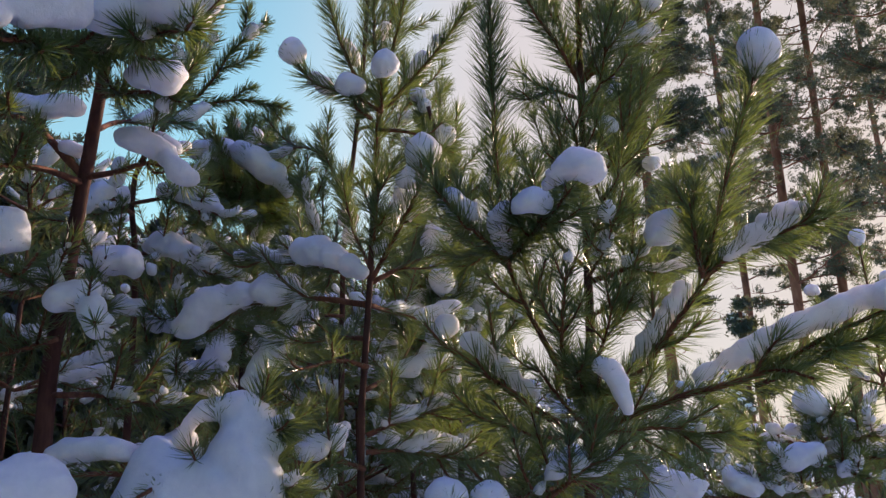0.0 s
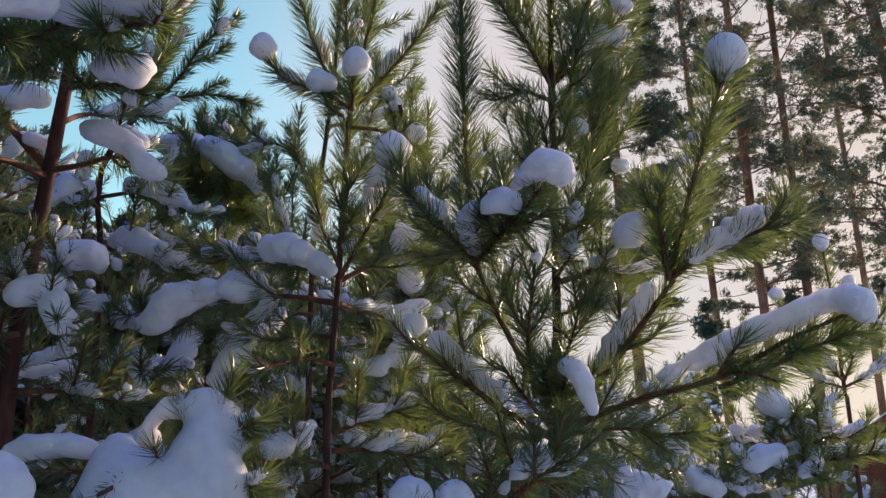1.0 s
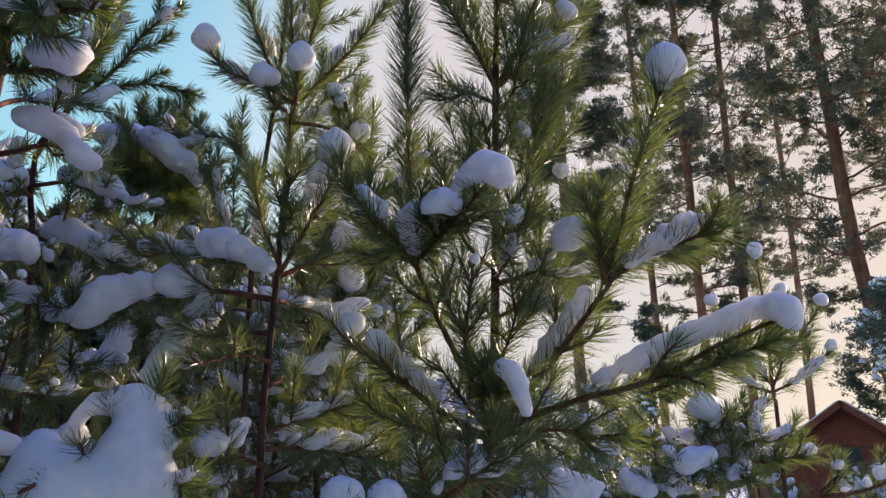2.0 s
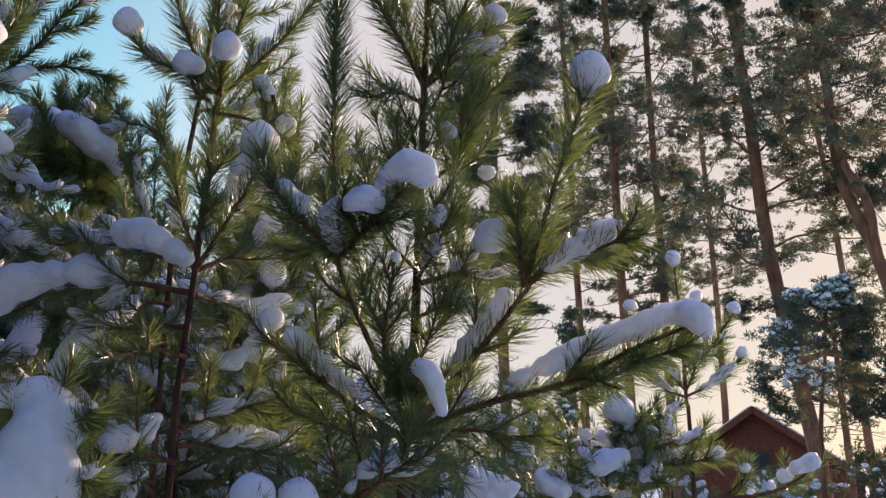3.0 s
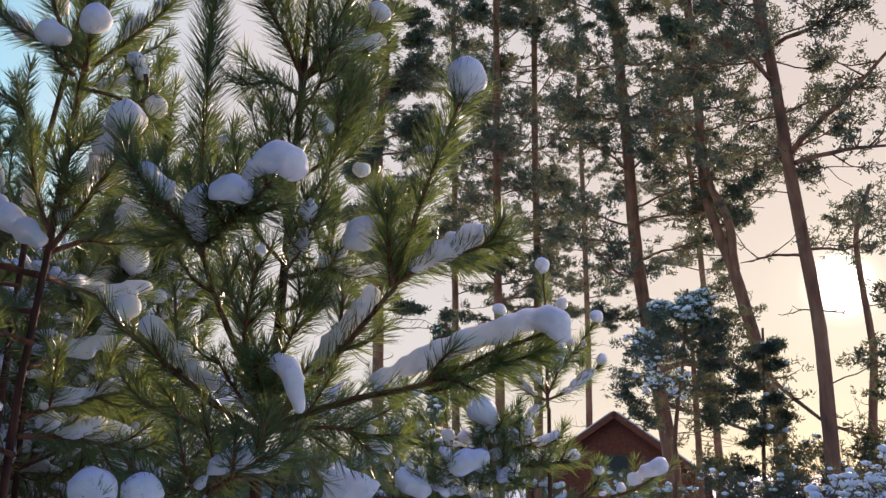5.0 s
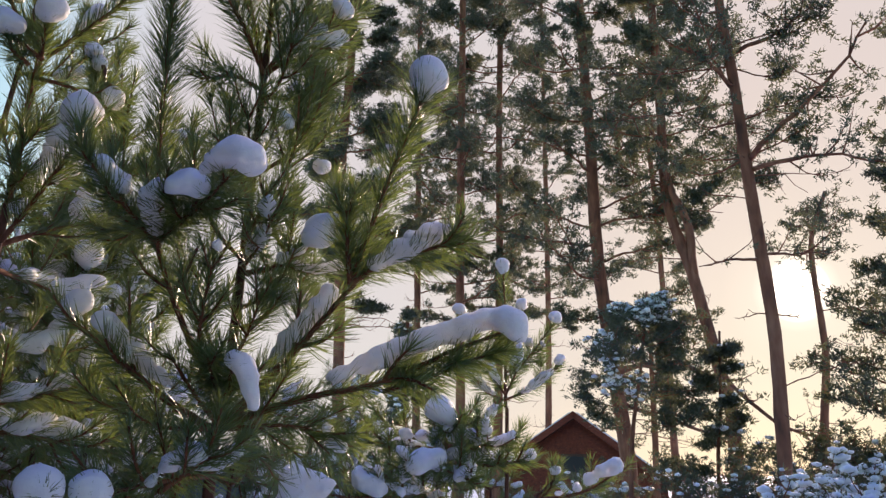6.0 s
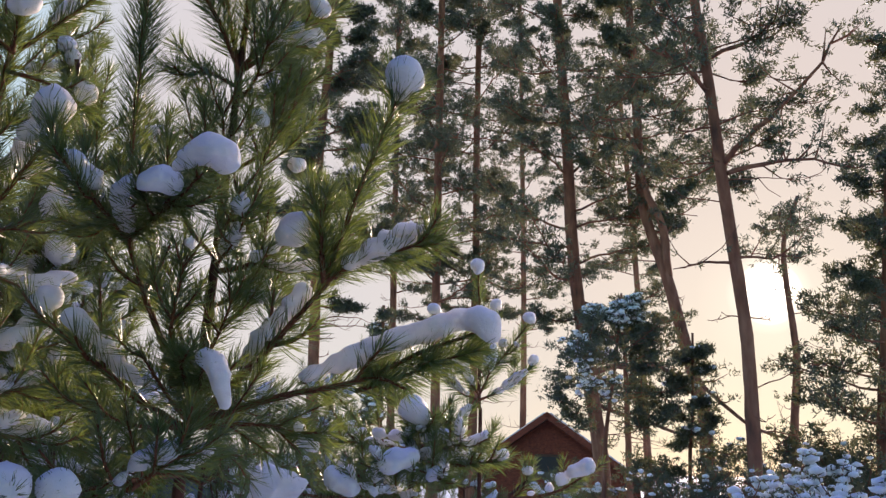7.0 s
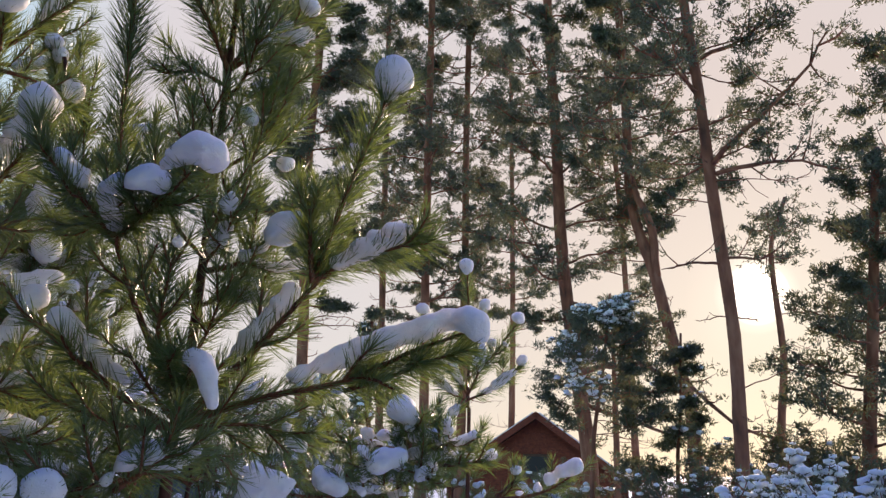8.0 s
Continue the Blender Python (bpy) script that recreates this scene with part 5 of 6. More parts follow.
pine8 = thing("young_pine", *(0.123, 2.591, 0.0)[:2], "young pine with glowing snow among its needles", "pine tree", "snowy young pines")
FROST[pine8.name] = 0.35
stem(pine8, [(0.052, 2.500, 0.0), (0.041, 2.493, 1.889), (0.007, 2.455, 2.173), (0.015, 2.363, 2.518), (-0.030, 2.281, 2.722)], 0.014, 0.006, BARK_YOUNG, seed=10)
for seed, pts, sn in (
    (201, [(0.012, 2.461, 2.141), (-0.047, 2.350, 2.181), (-0.067, 2.333, 2.255)], 1.0), (202, [(0.010, 2.442, 2.236), (0.032, 2.337, 2.247), (0.014, 2.326, 2.291)], 0.8),
    (203, [(0.010, 2.411, 2.363), (0.082, 2.376, 2.477), (0.220, 2.339, 2.563)], 0.7), (204, [(0.023, 2.476, 2.046), (-0.075, 2.371, 2.058), (-0.167, 2.356, 2.113)], 0.5),
    (205, [(0.027, 2.484, 1.983), (-0.093, 2.282, 1.956), (-0.173, 2.184, 1.860)], 0.6), (206, [(0.029, 2.487, 1.951), (-0.002, 2.293, 1.872), (-0.068, 2.192, 1.863)], 0.7),
    (207, [(0.043, 2.495, 1.857), (0.116, 2.392, 1.883), (0.205, 2.292, 1.790)], 0.4), (208, [(0.033, 2.480, 2.015), (0.146, 2.572, 2.065), (0.242, 2.555, 2.135)], 0.5),
    (209, [(0.015, 2.378, 2.472), (0.042, 2.340, 2.581), (0.023, 2.320, 2.632)], 0.6), (210, [(0.007, 2.363, 2.517), (-0.043, 2.411, 2.670), (-0.035, 2.376, 2.755)], 0.4),
    (213, [(0.019, 2.466, 2.110), (0.068, 2.353, 2.172), (0.077, 2.333, 2.265)], 0.9), (214, [(0.020, 2.469, 2.094), (-0.021, 2.307, 2.143), (-0.039, 2.243, 2.205)], 0.9), (215, [(0.021, 2.476, 2.046), (0.090, 2.418, 2.089), (0.164, 2.404, 2.155)], 0.6), (216, [(0.009, 2.419, 2.331), (-0.034, 2.314, 2.333), (-0.068, 2.297, 2.390)], 0.6),
    (211, [(0.047, 2.498, 1.795), (-0.019, 2.199, 1.755), (-0.119, 2.093, 1.764)], 0.6), (212, [(0.052, 2.500, 1.733), (0.147, 2.197, 1.703), (0.193, 2.094, 1.730)], 0.5),
):
    bough(pine8, pts, seed, 0.005, 0.12, 0.06, 1000, 5, 0.13, (), sn, fine=False, width=0.0022)

b = bough(pine8, [(-0.045, 2.406, 2.607), (-0.045, 2.367, 2.675), (-0.043, 2.329, 2.742)], 218, 0.004, 0.0, 0.05, 1500, 0, 0.1, tip=0, frost=0)
snow_on(b, [((-0.042, 2.327, 2.747), 0.023), ((-0.043, 2.330, 2.736), 0.018)], 219, 0.07)

# ---------- pale little pine with snow balls on its tips ----------
pine9 = thing("young_pine", 1.423, 2.759, "small pale pine sapling with snow balls on its tips", "pine tree", "snowy young pines")
FROST[pine9.name] = 0.35
stem(pine9, [(1.423, 2.759, 0.0), (1.404, 2.724, 1.755), (1.382, 2.691, 1.907), (1.363, 2.656, 2.060)], 0.0125, 0.006, BARK_YOUNG, seed=11)
b = bough(pine9, [(1.366, 2.660, 2.041), (1.351, 2.629, 2.175), (1.316, 2.590, 2.370)], 221, 0.005, 0.0, 0.055, 900, 0, 0.08, tip=0, frost=0)
snow_on(b, [((1.314, 2.586, 2.385), 0.026), ((1.318, 2.589, 2.370), 0.022)], 222, 0.08)
for seed, pts, caps, ball in (
    (223, [(1.379, 2.686, 1.926), (1.306, 2.709, 1.962), (1.237, 2.720, 2.033)], ((0.35, 0.95, 0.017),), None),
    (224, [(1.357, 2.640, 1.926), (1.443, 2.589, 1.973), (1.511, 2.538, 2.045)], ((0.35, 0.8, 0.018),), ((1.508, 2.533, 2.067), 0.023)),
    (225, [(1.410, 2.751, 1.972), (1.314, 2.761, 2.087), (1.231, 2.759, 2.226)], (), ((1.224, 2.755, 2.249), 0.024)),
    (226, [(1.358, 2.642, 1.996), (1.424, 2.590, 2.078), (1.488, 2.531, 2.187)], (), ((1.488, 2.524, 2.209), 0.023)),
    (227, [(1.388, 2.705, 2.047), (1.406, 2.670, 2.145), (1.411, 2.641, 2.239)], (), ((1.412, 2.634, 2.262), 0.024)),
    (228, [(1.332, 2.591, 1.937), (1.354, 2.561, 2.012), (1.355, 2.540, 2.083)], ((0.5, 1.0, 0.016),), None),
    (229, [(1.341, 2.609, 1.939), (1.294, 2.612, 2.003), (1.268, 2.607, 2.064)], ((0.4, 0.95, 0.016),), None),
    (231, [(1.395, 2.719, 2.029), (1.461, 2.677, 2.070), (1.457, 2.664, 2.125)], (), ((1.456, 2.661, 2.136), 0.018)),
    (230, [(1.388, 2.688, 1.707), (1.419, 2.668, 1.727), (1.452, 2.649, 1.741)], ((0.3, 0.9, 0.02),), ((1.452, 2.648, 1.747), 0.023)),
    (232, [(1.403, 2.718, 1.697), (1.338, 2.739, 1.724), (1.281, 2.757, 1.750)], ((0.3, 0.95, 0.02),), None),
):
    b = bough(pine9, pts, seed, 0.0038, 0.08, 0.05, 1000, 1, 0.07, caps, 0.0, 0, width=0.0019)
    if ball:
        snow_on(b, [ball, ((ball[0][0], ball[0][1], ball[0][2] - 0.009), ball[1] * 0.8)], seed + 20, 0.1)

# ---------- low snow-laden pine at its foot ----------
pine10 = thing("young_pine", *(1.192, 2.660, 0.0)[:2], "low spreading young pine weighed down by snow", "pine tree", "snowy young pines")
FROST[pine10.name] = 0.60
stem(pine10, [(1.125, 2.686, 0.0), (1.133, 2.683, 1.566), (1.153, 2.678, 1.746), (1.166, 2.669, 1.848)], 0.016, 0.009, BARK_YOUNG, seed=12)
b = bough(pine10, [(1.159, 2.674, 1.801), (1.098, 2.481, 1.829), (1.061, 2.389, 1.808)], 241, 0.006, 0.1, 0.055, 1100, 4, 0.12, fine=False, width=0.0022)
snow_on(b, [((1.021, 2.402, 1.865), 0.046), ((1.043, 2.395, 1.841), 0.036), ((1.009, 2.406, 1.881), 0.03)], 242, 0.06)
b = bough(pine10, [(1.157, 2.676, 1.746), (0.996, 2.630, 1.767), (0.847, 2.573, 1.769)], 243, 0.006, 0.2, 0.055, 1000, 5, 0.14, fine=False, width=0.0022)
snow_on(b, [((0.877, 2.616, 1.788), 0.018), ((0.927, 2.600, 1.794), 0.024), ((0.977, 2.582, 1.795), 0.026), ((1.038, 2.592, 1.795), 0.026), ((1.088, 2.595, 1.788), 0.025)], 244, 0.1)
b = bough(pine10, [(1.161, 2.674, 1.765), (1.158, 2.458, 1.763), (1.163, 2.346, 1.762)], 245, 0.006, 0.2, 0.055, 1000, 5, 0.14, fine=False, width=0.0022)
snow_on(b, [((1.100, 2.482, 1.787), 0.028), ((1.141, 2.465, 1.788), 0.03), ((1.181, 2.447, 1.794), 0.024)], 246, 0.1)
b = bough(pine10, [(1.157, 2.676, 1.728), (1.011, 2.412, 1.700), (0.900, 2.346, 1.690)], 247, 0.006, 0.2, 0.055, 1000, 5, 0.14, fine=False, width=0.0022)
snow_on(b, [((0.922, 2.338, 1.698), 0.036), ((0.959, 2.325, 1.715), 0.036), ((0.989, 2.313, 1.724), 0.028)], 248, 0.1)
b = bough(pine10, [(1.158, 2.676, 1.710), (1.192, 2.443, 1.704), (1.255, 2.301, 1.724)], 249, 0.006, 0.2, 0.055, 1000, 5, 0.12, fine=False, width=0.0022)
snow_on(b, [((1.119, 2.475, 1.727), 0.024), ((1.167, 2.454, 1.732), 0.028), ((1.215, 2.433, 1.727), 0.028), ((1.262, 2.410, 1.729), 0.02)], 250, 0.1)
b = bough(pine10, [(1.155, 2.677, 1.692), (1.074, 2.386, 1.669), (1.065, 2.280, 1.648)], 251, 0.006, 0.2, 0.055, 1000, 5, 0.12, fine=False, width=0.0022)
snow_on(b, [((1.062, 2.337, 1.675), 0.026), ((1.085, 2.327, 1.671), 0.02)], 252, 0.1)
b = bough(pine10, [(1.140, 2.682, 1.619), (0.936, 2.438, 1.625), (0.811, 2.376, 1.656)], 253, 0.006, 0.2, 0.055, 1000, 5, 0.12, dust=0.7, fine=False, width=0.0022)
snow_on(b, [((0.772, 2.388, 1.670), 0.026), ((0.788, 2.382, 1.647), 0.03), ((0.827, 2.370, 1.626), 0.028), ((0.888, 2.349, 1.624), 0.022)], 254, 0.12)
b = bough(pine10, [(1.124, 2.688, 1.601), (0.768, 2.387, 1.609), (0.599, 2.226, 1.641)], 255, 0.006, 0.2, 0.055, 1000, 5, 0.12, fine=False, width=0.0022)
snow_on(b, [((0.556, 2.237, 1.661), 0.04), ((0.579, 2.231, 1.634), 0.045), ((0.621, 2.221, 1.628), 0.035), ((0.546, 2.237, 1.612), 0.04)], 256, 0.1)

# ---------- near tip of a low bough with a snow ridge ----------
pine11 = thing("young_pine", *(1.505, 2.612, 0.0)[:2], "low pine sapling with one long snowy bough", "pine tree", "snowy young pines")
FROST[pine11.name] = 0.0
stem(pine11, [(1.566, 2.806, 0.0), (1.566, 2.806, 1.466), (1.577, 2.809, 1.602), (1.627, 2.783, 1.663)], 0.01, 0.005, BARK_YOUNG, seed=13)
b = bough(pine11, [(1.576, 2.808, 1.592), (1.658, 2.648, 1.625), (1.711, 2.498, 1.700)], 261, 0.006, 0.2, 0.055, 800, 2, 0.09, tip=1, fine=False, width=0.0022)
snow_on(b, [((1.562, 2.760, 1.619), 0.018), ((1.600, 2.705, 1.622), 0.02), ((1.641, 2.658, 1.638), 0.026), ((1.657, 2.591, 1.672), 0.03), ((1.682, 2.540, 1.698), 0.032), ((1.700, 2.505, 1.712), 0.032)], 262, 0.08)
b = bough(pine11, [(1.576, 2.808, 1.592), (1.612, 2.790, 1.633), (1.628, 2.782, 1.679)], 263, 0.004, 0.1, 0.05, 1100, 1, 0.08, fine=False, width=0.0022)
snow_on(b, [((1.628, 2.782, 1.695), 0.024)], 264, 0.06)

# ---------- lower boughs of the nearer pines ----------
for tree, low, high, count, seed, reach in ((pine, 0.35, 1.35, 8, 701, 0.5), (pine2, 0.4, 1.35, 7, 702, 0.45), (pine3, 0.5, 1.4, 7, 703, 0.5), (pine4, 0.4, 1.2, 6, 704, 0.4), (pine5, 0.4, 1.6, 7, 705, 0.5), (pine6, 0.4, 1.8, 8, 706, 0.6), (pine7, 0.4, 1.7, 8, 707, 0.5), (pine8, 0.4, 1.5, 7, 708, 0.5), (pine9, 0.4, 1.5, 5, 709, 0.35), (pine10, 0.4, 1.4, 6, 710, 0.45)):
    skirt(tree, tree.location.x, tree.location.y, low, high, count, seed, reach)

# ---------- more young pines filling the thicket ----------
for x, y, h, seed in ((-1.586, 3.218, 2.9, 301), (-1.340, 4.174, 3.0, 302), (-0.908, 4.492, 2.9, 303), (-2.007, 4.777, 3.4, 304), (-0.529, 3.548, 2.3, 305), (-0.059, 3.388, 2.5, 306), (-2.202, 3.560, 3.3, 307), (-0.211, 3.182, 2.4, 309), (0.14, 2.95, 2.0, 318), (0.45, 3.35, 2.0, 319), (0.06, 4.05, 2.45, 316), (-0.28, 4.3, 2.7, 317), (1.696, 5.746, 2.3, 310), (0.877, 4.102, 2.0, 311), (2.007, 5.011, 1.95, 312), (1.761, 5.935, 2.0, 313), (3.131, 6.478, 1.9, 314), (3.445, 5.631, 1.6, 315)):
    young_pine(x, y, h, seed, "snow-laden young pine in the shaded thicket", dust=0.4 if seed < 308 else 0.3, load=0.85 if seed < 308 else 0.55)

finish_needles()

# ---------- tall pines ----------
old_pine([(10.605, 24.844, 0.0), (10.646, 24.797, 2.994), (10.492, 24.586, 5.614), (10.013, 23.686, 9.979), (9.148, 21.802, 15.771), (8.196, 19.878, 21.178)], 0.17, 0.07, 401, "tall slim pine with a red-brown trunk", 34, 0.28, 2.8)
old_pine([(12.153, 25.242, 0.0), (12.123, 25.157, 3.978), (11.796, 24.479, 8.532), (11.335, 23.655, 11.547), (10.770, 22.469, 16.570), (9.844, 20.505, 21.284)], 0.16, 0.06, 402, "tall slim pine with a red-brown trunk", 33, 0.3, 2.9)
old_pine([(5.788, 21.231, 0.0), (5.665, 21.119, 4.188), (5.188, 20.119, 8.953), (5.096, 19.459, 11.795), (4.655, 17.285, 16.152)], 0.17, 0.07, 403, "tall pine with a dense dark crown", 30, 0.34, 2.0, 0.13, 15, 12)
old_pine([(12.424, 18.187, 0.0), (12.340, 18.241, 2.177), (12.021, 18.279, 4.262), (11.455, 18.023, 7.093), (11.017, 17.574, 9.955), (10.487, 17.063, 12.643), (9.346, 15.647, 17.344)], 0.2, 0.09, 404, "tall pine with a reddish trunk and long dead boughs below", 26, 0.3, 3.2,
         extra=(([(11.994, 18.439, 4.013), (12.176, 17.868, 4.148), (12.268, 17.160, 4.107), (12.411, 16.038, 3.849), (12.487, 14.959, 3.546), (12.878, 13.878, 2.752), (13.498, 13.085, 2.178)], 0.085, 12, 3), ([(12.451, 18.420, 3.356), (12.569, 17.732, 3.203), (12.802, 16.807, 2.907), (13.180, 15.863, 2.449), (13.706, 14.832, 2.067)], 0.065, 10, 3)))
old_pine([(13.746, 15.921, 0.0), (13.670, 15.935, 2.987), (13.448, 16.004, 4.028), (12.818, 16.032, 6.283), (12.423, 16.356, 8.158), (11.977, 15.936, 11.073), (11.060, 15.110, 15.098)], 0.17, 0.08, 405, "tall leaning pine with a forked trunk", 20, 0.5, 2.4,
         extra=(([(12.839, 16.016, 6.282), (12.700, 15.834, 7.205), (12.301, 15.694, 8.384), (11.746, 15.325, 10.030)], 0.13, 8, 6),))
old_pine([(9.342, 9.796, 0.0), (9.328, 9.797, 2.211), (9.221, 9.708, 3.694), (8.930, 9.582, 5.115), (8.678, 9.443, 6.023), (8.412, 9.327, 7.496), (8.139, 9.244, 8.830), (7.594, 8.852, 11.016)], 0.115, 0.06, 406, "tall pine with wide open limbs before the sun", 17, 0.55, 2.3, 0.1, 10, 7, 0.0,
         extra=(([(8.656, 9.352, 6.262), (8.652, 8.867, 6.634), (8.813, 8.337, 6.995), (8.965, 7.501, 7.698)], 0.05, 11, 7), ([(8.721, 9.362, 6.114), (8.915, 8.734, 6.110), (9.161, 8.339, 6.078), (9.460, 7.937, 5.893)], 0.042, 11, 7), ([(8.453, 9.385, 7.341), (7.882, 9.264, 7.629), (7.421, 9.468, 7.891)], 0.042, 11, 7), ([(8.998, 9.618, 4.823), (8.566, 9.747, 4.769), (8.077, 9.933, 4.623)], 0.028, 3, 1), ([(8.322, 9.326, 7.854), (8.518, 8.735, 8.005), (8.771, 7.972, 8.238)], 0.042, 11, 7), ([(8.933, 9.663, 4.868), (9.207, 9.146, 4.778), (9.326, 8.720, 4.805)], 0.028, 7, 6)))
old_pine([(16.483, 16.097, 0.0), (16.510, 16.052, 2.451), (16.539, 15.815, 4.375), (16.450, 15.744, 5.211), (16.422, 15.860, 7.431), (16.813, 15.640, 8.812)], 0.13, 0.05, 407, "small crooked pine in the sun's glare", 7, 0.8, 1.7, 0.12, 7, 4, 0.0)
old_pine([(15.227, 21.107, 0.0), (15.241, 21.093, 2.285), (15.157, 21.027, 4.078), (14.983, 20.796, 6.234)], 0.12, 0.05, 408, "slim pine trunk behind the cottage", 12, 0.55, 1.6, 0.13, 9, 7)
old_pine([(12.394, 10.187, 0.0), (12.413, 10.153, 2.157), (12.416, 9.897, 4.000), (12.009, 9.162, 7.105)], 0.14, 0.06, 409, "bushy pine with sunlit golden needles", 26, 0.08, 1.9, 0.12, 10, 7, 0.0)
old_pine([(14.498, 10.745, 0.0), (14.521, 10.701, 2.232), (14.415, 10.253, 5.268), (13.507, 9.323, 9.197), (13.151, 8.796, 12.293)], 0.2, 0.08, 410, "tall pine at the edge of the clearing", 22, 0.3, 2.6, 0.13, 11, 8)
old_pine([(8.476, 12.407, 0.0), (8.497, 12.391, 2.028), (8.599, 12.200, 3.452), (8.596, 11.958, 4.700)], 0.05, 0.02, 411, "short bushy pine sprinkled with snow", 17, 0.5, 1.7, 0.1, 10, 7, 0.5, bare=0, lumps=0.12)
old_pine([(10.222, 12.346, 0.0), (10.241, 12.335, 1.893), (10.280, 12.249, 2.876), (10.222, 12.102, 4.176)], 0.045, 0.02, 412, "short bushy pine with sunlit needles", 15, 0.04, 1.2, 0.11, 9, 7, 0.03, bare=0)
old_pine([(5.652, 16.043, 0.0), (5.729, 16.017, 1.942), (5.667, 15.931, 3.572), (5.600, 15.764, 4.789)], 0.07, 0.03, 413, "slim young pine with snow on its tips", 16, 0.2, 0.8, 0.14, 7, 5, 0.25, bare=0)
old_pine([(18.447, 33.245, 0.0), (18.434, 33.247, 2.430), (18.148, 32.703, 8.546), (17.207, 31.343, 17.326), (15.066, 27.908, 26.105)], 0.15, 0.06, 414, "tall slim pine with a red-brown trunk", 24, 0.3, 2.6)
old_pine([(22.854, 30.396, 0.0), (22.873, 30.371, 2.576), (22.276, 30.189, 12.456), (19.840, 28.160, 22.082), (18.077, 26.306, 27.470)], 0.16, 0.06, 415, "tall slim pine with a red-brown trunk", 30, 0.35, 3.0)
old_pine([(10.467, 28.125, 0.0), (10.424, 28.141, 2.138), (10.187, 28.045, 10.153), (9.222, 25.962, 17.998), (8.542, 24.205, 22.456)], 0.15, 0.06, 416, "tall slim pine far back", 32, 0.35, 3.0)
old_pine([(-6.463, 13.478, 0.0), (-6.478, 13.360, 3.834), (-6.371, 12.722, 6.451), (-6.152, 11.928, 8.399)], 0.13, 0.05, 417, "sunlit pine beyond the thicket", 22, 0.3, 1.9, 0.13, 11, 8, 0.1)

# ---------- dense shaded pines behind the thicket ----------
for x, y, h, seed in ((-3.160, 5.655, 4.2, 431), (-2.808, 6.385, 4.0, 432), (-2.061, 5.823, 3.5, 433), (-1.545, 6.392, 3.6, 434), (-1.088, 7.292, 3.7, 435), (-3.097, 4.524, 4.4, 436), (-0.505, 7.956, 3.2, 437), (-3.824, 7.558, 3.6, 438), (-3.284, 8.345, 3.2, 439), (-2.373, 8.854, 3.0, 440), (-1.637, 9.323, 3.0, 441), (-3.890, 6.499, 4.2, 442)):
    old_pine([(x, y, 0), (x + 0.05, y, h * 0.5), (x, y + 0.1, h)], 0.05, 0.02, seed, "bushy dark pine in the shade of the thicket", 20, 0.06, 1.0, 0.15, 8, 6, 0.08, bare=0, group="shaded pines")

# ---------- unseen pines behind and beside the viewer, added to hold back skylight ---
for x, y, h, seed in ((-3.5, -4.5, 9, 451), (4.5, -4, 9, 453), (-7, -1, 9, 454), (-6.5, -6.5, 11, 455), (7.5, -1.5, 9, 456), (4, -8.5, 11, 457), (-2, -9, 11, 458), (-4.8, -2.6, 8, 461), (6.5, -6.5, 11, 462), (-4.2, 1.2, 8, 463), (-5.2, 3.6, 9, 464)):
    old_pine([(x, y, 0), (x + 0.1, y, h * 0.5), (x, y + 0.2, h)], 0.14, 0.05, seed, "unseen tall pine added to block skylight", 16, 0.15, 2.3, 0.6, 6, 4, 0.0, bare=0)
# more unseen pines, mostly on the left, added to darken the thicket
for x, y, h, seed in ((-4.1, 3.0, 6, 468), (-3.9, 0.4, 6, 469), (-4.6, 5.2, 8, 470), (-3.7, 1.7, 7, 471), (-4.4, 4.1, 8, 472), (-3.0, -2.2, 7, 473)):
    old_pine([(x, y, 0), (x + 0.1, y, h * 0.5), (x, y + 0.2, h)], 0.1, 0.04, seed, "unseen tall pine added to block skylight", 16, 0.05, 1.4, 0.4, 7, 5, 0.0, bare=0)

# ---------- snowy bush ----------
def bush(x, y, height, reach, seed, snow, label):
    """A low bush: stems from one foot, tufts on their twigs, snow lumps on top."""
    ob = thing("bush", x, y, label, "bush", "low bushes")
    rng = np.random.default_rng(seed)
    crown, frost = Heap(), Heap()
    foot = np.array([x, y, -0.02])
    for i in range(24):
        a, ln = rng.uniform(0, 6.28), reach * rng.uniform(0.4, 1.0)
        tip = foot + np.array([math.cos(a) * ln, math.sin(a) * ln, height * rng.uniform(0.55, 1.0)])
        limb_on(ob, [foot, (foot + tip) / 2 + np.array([0, 0, height * 0.15]), tip], 0.014, rng, crown, frost, 9, 5, 0.32, 0.075, snow, "stem", lumps=0.12)
    part("leaves", crown.mesh("leaves", NEEDLE_FAR), ob, kind="stuff")
    if frost.n:
        part("snow", frost.mesh("snow", SNOW), ob, "white snow on the twigs", kind="stuff")
    return ob


bush(6.731, 5.986, 1.86, 0.9, 77, 1.0, "low spreading bush covered with snow")
bush(6.296, 4.960, 1.84, 0.75, 78, 1.0, "low spreading bush covered with snow")
bush(7.083, 7.061, 1.8, 0.7, 79, 0.9, "low spreading bush covered with snow")
bush(8.833, 10.838, 2.0, 0.9, 80, 0.05, "low bush with sunlit golden leaves")
bush(10.048, 11.110, 2.0, 0.9, 81, 0.08, "low bush with sunlit golden leaves")
bush(11.162, 11.433, 2.5, 1.1, 84, 0.04, "low bush with sunlit golden leaves")
bush(11.393, 9.737, 2.6, 1.2, 85, 0.06, "low bush with sunlit golden leaves")
bush(12.467, 11.524, 2.5, 1.3, 82, 0.06, "low bush with sunlit golden leaves")
bush(9.238, 14.230, 1.9, 0.9, 83, 0.15, "low bush with sunlit golden leaves")


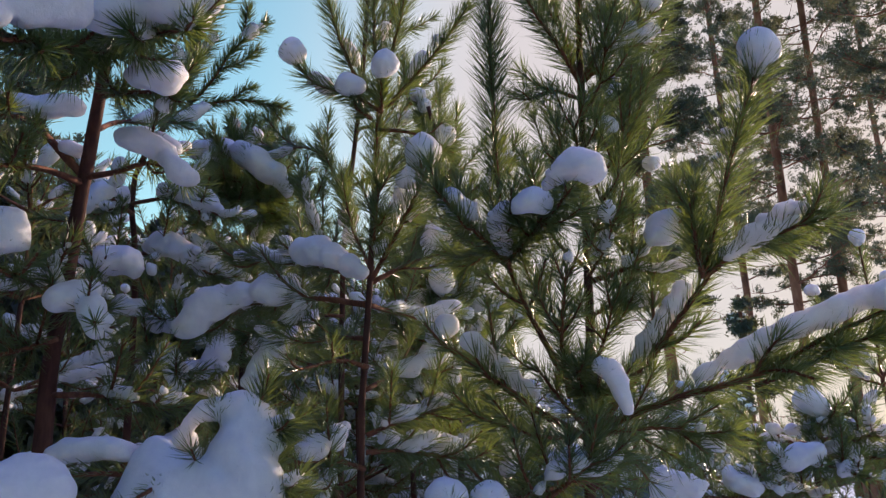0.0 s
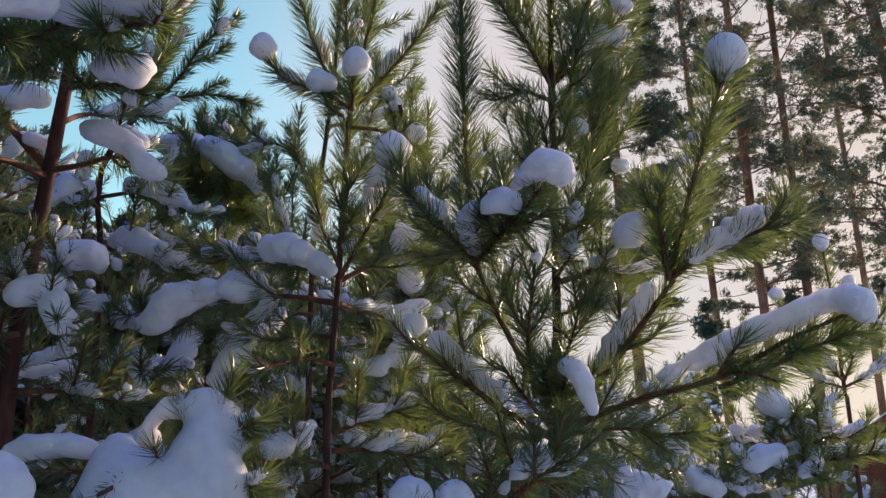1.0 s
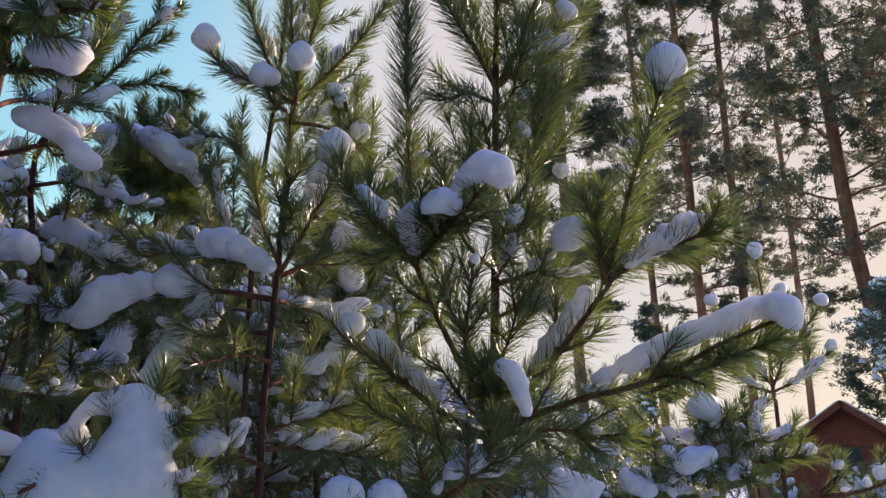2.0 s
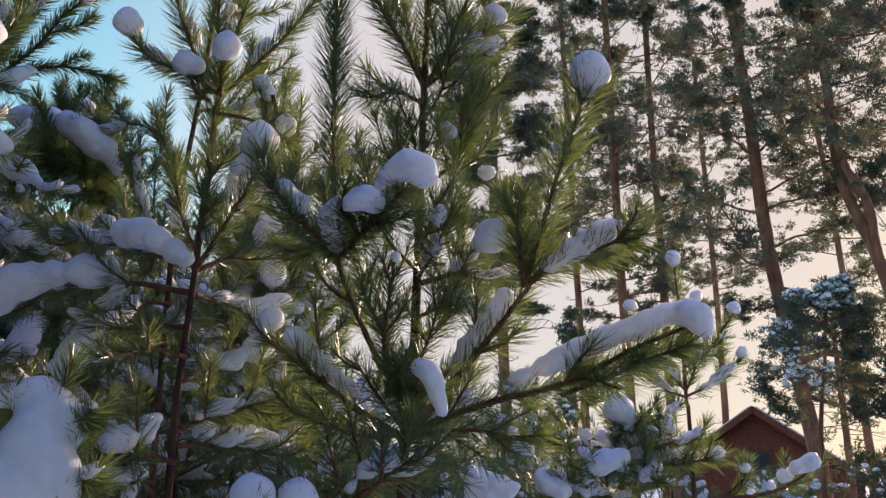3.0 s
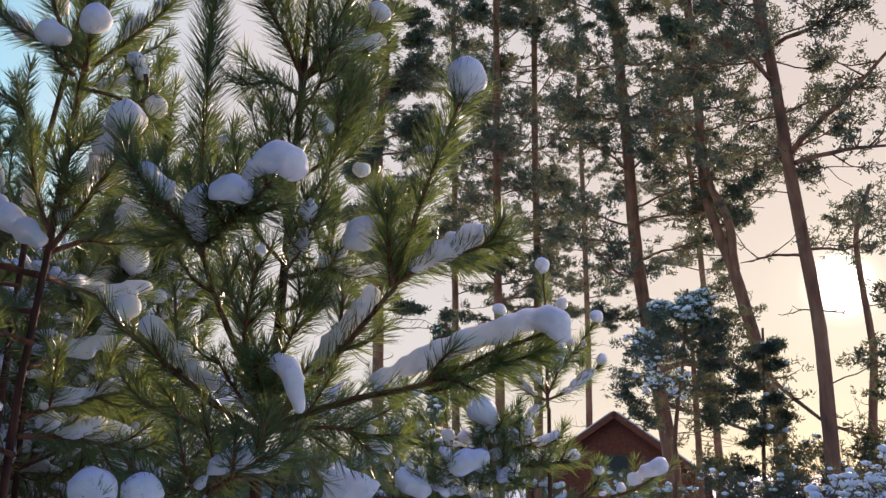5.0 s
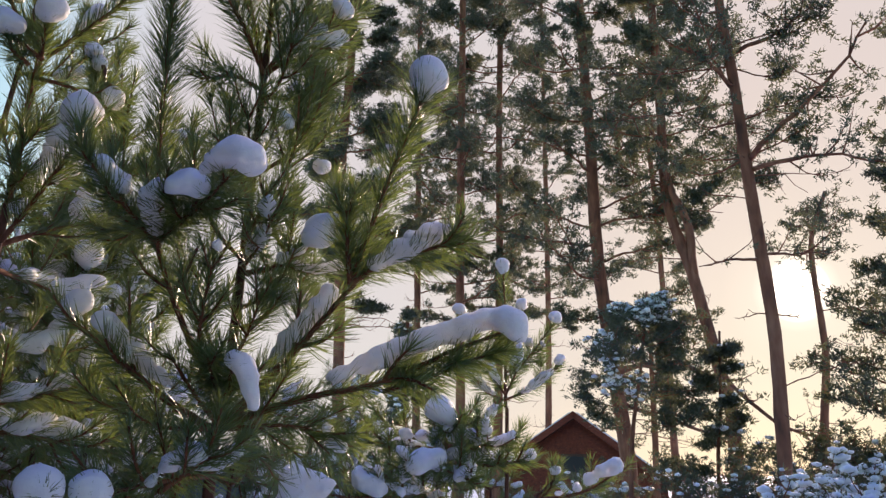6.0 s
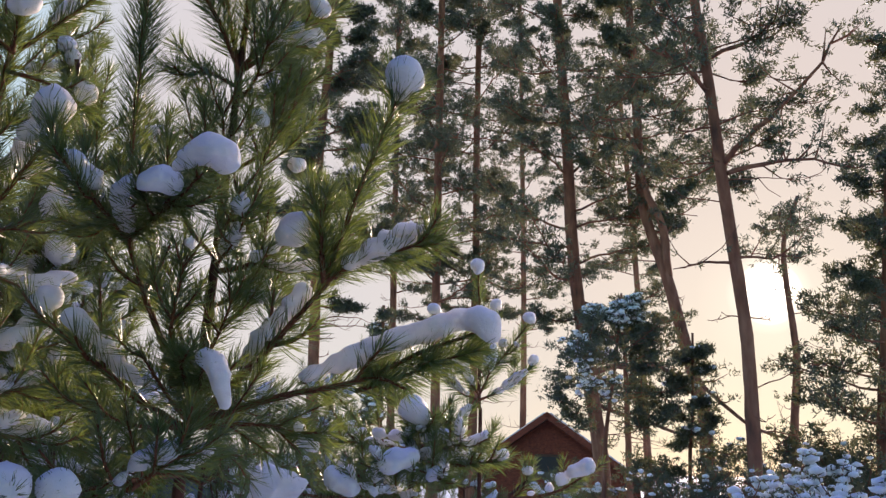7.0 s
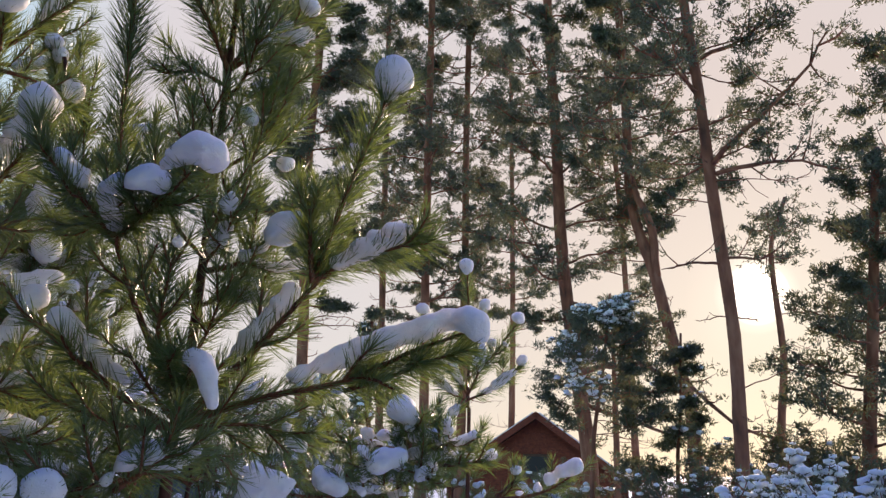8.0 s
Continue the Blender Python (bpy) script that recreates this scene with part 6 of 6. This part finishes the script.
# ---------- cottage ----------
def box(heap, cx, cy, cz, sx, sy, sz, m=None):
    v = np.array([(x, y, z) for x in (-1, 1) for y in (-1, 1) for z in (-1, 1)], float) * np.array([sx, sy, sz]) / 2
    if m is not None:
        v = np.array([tuple(m @ Vector(p)) for p in v])
    q = np.array([[0, 1, 3, 2], [4, 6, 7, 5], [0, 4, 5, 1], [2, 3, 7, 6], [0, 2, 6, 4], [1, 5, 7, 3]])
    heap.add(v + np.array([cx, cy, cz]), q)


def cottage(x, y, turn, half, ridge, eave, depth):
    """A timber cottage: gable wall of lapped boards, pitched roof with overhang, snow on the roof."""
    home = thing("cottage", x, y, "red-brown timber cottage with a snowy pitched roof", "house")
    place = Matrix.Translation((x, y, 0)) @ Matrix.Rotation(turn, 4, "Z")
    def put(name, heap, mat, parent, label="", smooth=False):
        heap.v = [np.array([tuple(place @ Vector(p)) for p in v]) for v in heap.v]
        return part(name, heap.mesh(name, mat, smooth), parent, label)
    slope = math.atan2(ridge - eave, half)
    body = Heap()
    w = half - 0.35
    top = lambda u: ridge - 0.12 - abs(u) * math.tan(slope)
    v = np.array([(-w, 0, 0), (w, 0, 0), (w, 0, top(w)), (0, 0, top(0)), (-w, 0, top(w)), (-w, depth, 0), (w, depth, 0), (w, depth, top(w)), (0, depth, top(0)), (-w, depth, top(w))], float)
    body.add(v, np.array([[1, 6, 7, 2], [5, 0, 4, 9]]), np.array([[0, 1, 2], [0, 2, 4], [4, 2, 3], [6, 5, 9], [6, 9, 7], [7, 9, 8]]))
    wall = put("wall", body, LOGS, home, "red-brown timber gable wall")
    z = 0.1
    while z < ridge - 0.5:
        reach = min(w, (ridge - 0.2 - z - 0.16) / math.tan(slope))
        if reach > 0.15:
            h = Heap()
            box(h, 0, -0.025, z + 0.08, 2 * reach, 0.04, 0.162)
            put("board", h, LOGS, wall)
        z += 0.165
    for side in (-1, 1):
        ln = math.hypot(half + 0.25, ridge - eave) + 0.15
        m = Matrix.Rotation(side * slope, 3, "Y")
        mid = (side * (half + 0.2) / 2, depth / 2 - 0.2, (ridge + eave) / 2 - 0.05)
        h = Heap()
        box(h, *mid, ln, depth + 0.9, 0.1, m)
        roof = put("roof", h, TRIM, home, "dark boarded roof slope")
        h = Heap()
        off = m @ Vector((0, 0, 0.095))
        box(h, mid[0] + off.x, mid[1] + 0.12, mid[2] + off.z, ln * 0.96, depth + 0.6, 0.08, m)
        put("snow_layer", h, SNOW, roof, "thick white snow on the roof")
        h = Heap()
        box(h, mid[0], -0.66, mid[2] - 0.03, ln, 0.05, 0.2, m)
        put("barge_board", h, LOGS, home)
    h = Heap()
    box(h, 0, -0.075, ridge * 0.52, 0.9, 0.05, 0.8)
    frame_ob = put("window", h, TRIM, home, "dark timber window frame")
    h = Heap()
    box(h, 0, -0.105, ridge * 0.52, 0.74, 0.02, 0.64)
    put("pane", h, GLASS, frame_ob)
    return home


cottage(15.265, 25.732, radians(-33), 3.4, 3.5, 1.12, 6.0)


def fence(x0, y0, x1, y1, height, label):
    """A fence of level planks on posts with a cap of snow along its top."""
    ob = thing("fence", x0, y0, label, "fence")
    a, b = Vector((x0, y0, 0)), Vector((x1, y1, 0))
    turn = Matrix.Rotation(math.atan2(y1 - y0, x1 - x0), 3, "Z")
    rng = np.random.default_rng(5)
    mid, back = (a + b) / 2, turn @ Vector((0, 0.06, 0))
    for i in range(int(height / 0.15)):
        h = Heap()
        box(h, mid.x, mid.y, 0.08 + 0.15 * i, (b - a).length, 0.028, 0.156, turn @ Matrix.Rotation(rng.normal(0, 0.003), 3, "Y"))
        part("plank", h.mesh("plank", BOARD, False), ob)
    n = max(int((b - a).length / 2), 1)
    for i in range(n + 1):
        p = a.lerp(b, i / n) + back
        h = Heap()
        box(h, p.x, p.y, height / 2, 0.09, 0.09, height, turn)
        part("post", h.mesh("post", BOARD, False), ob)
    path, _ = spline([(a.x, a.y, height), (b.x, b.y, height)], 80)
    path[:, 2] += 0.02 + rng.normal(0, 0.012, 80)
    v, q, t = tube(path, 0.06 + np.abs(rng.normal(0, 0.018, 80)), 10, 0.06, rng)
    part("snow_cap", mesh_from("snow_cap", v, [q, t], SNOW), ob, "ridge of white snow along the fence")
    return ob


fence(1.108, 12.920, 3.621, 12.456, 1.72, "blue-grey board fence capped with snow")
fence(11.510, 17.507, 14.630, 15.009, 0.95, "low weathered board fence capped with snow")
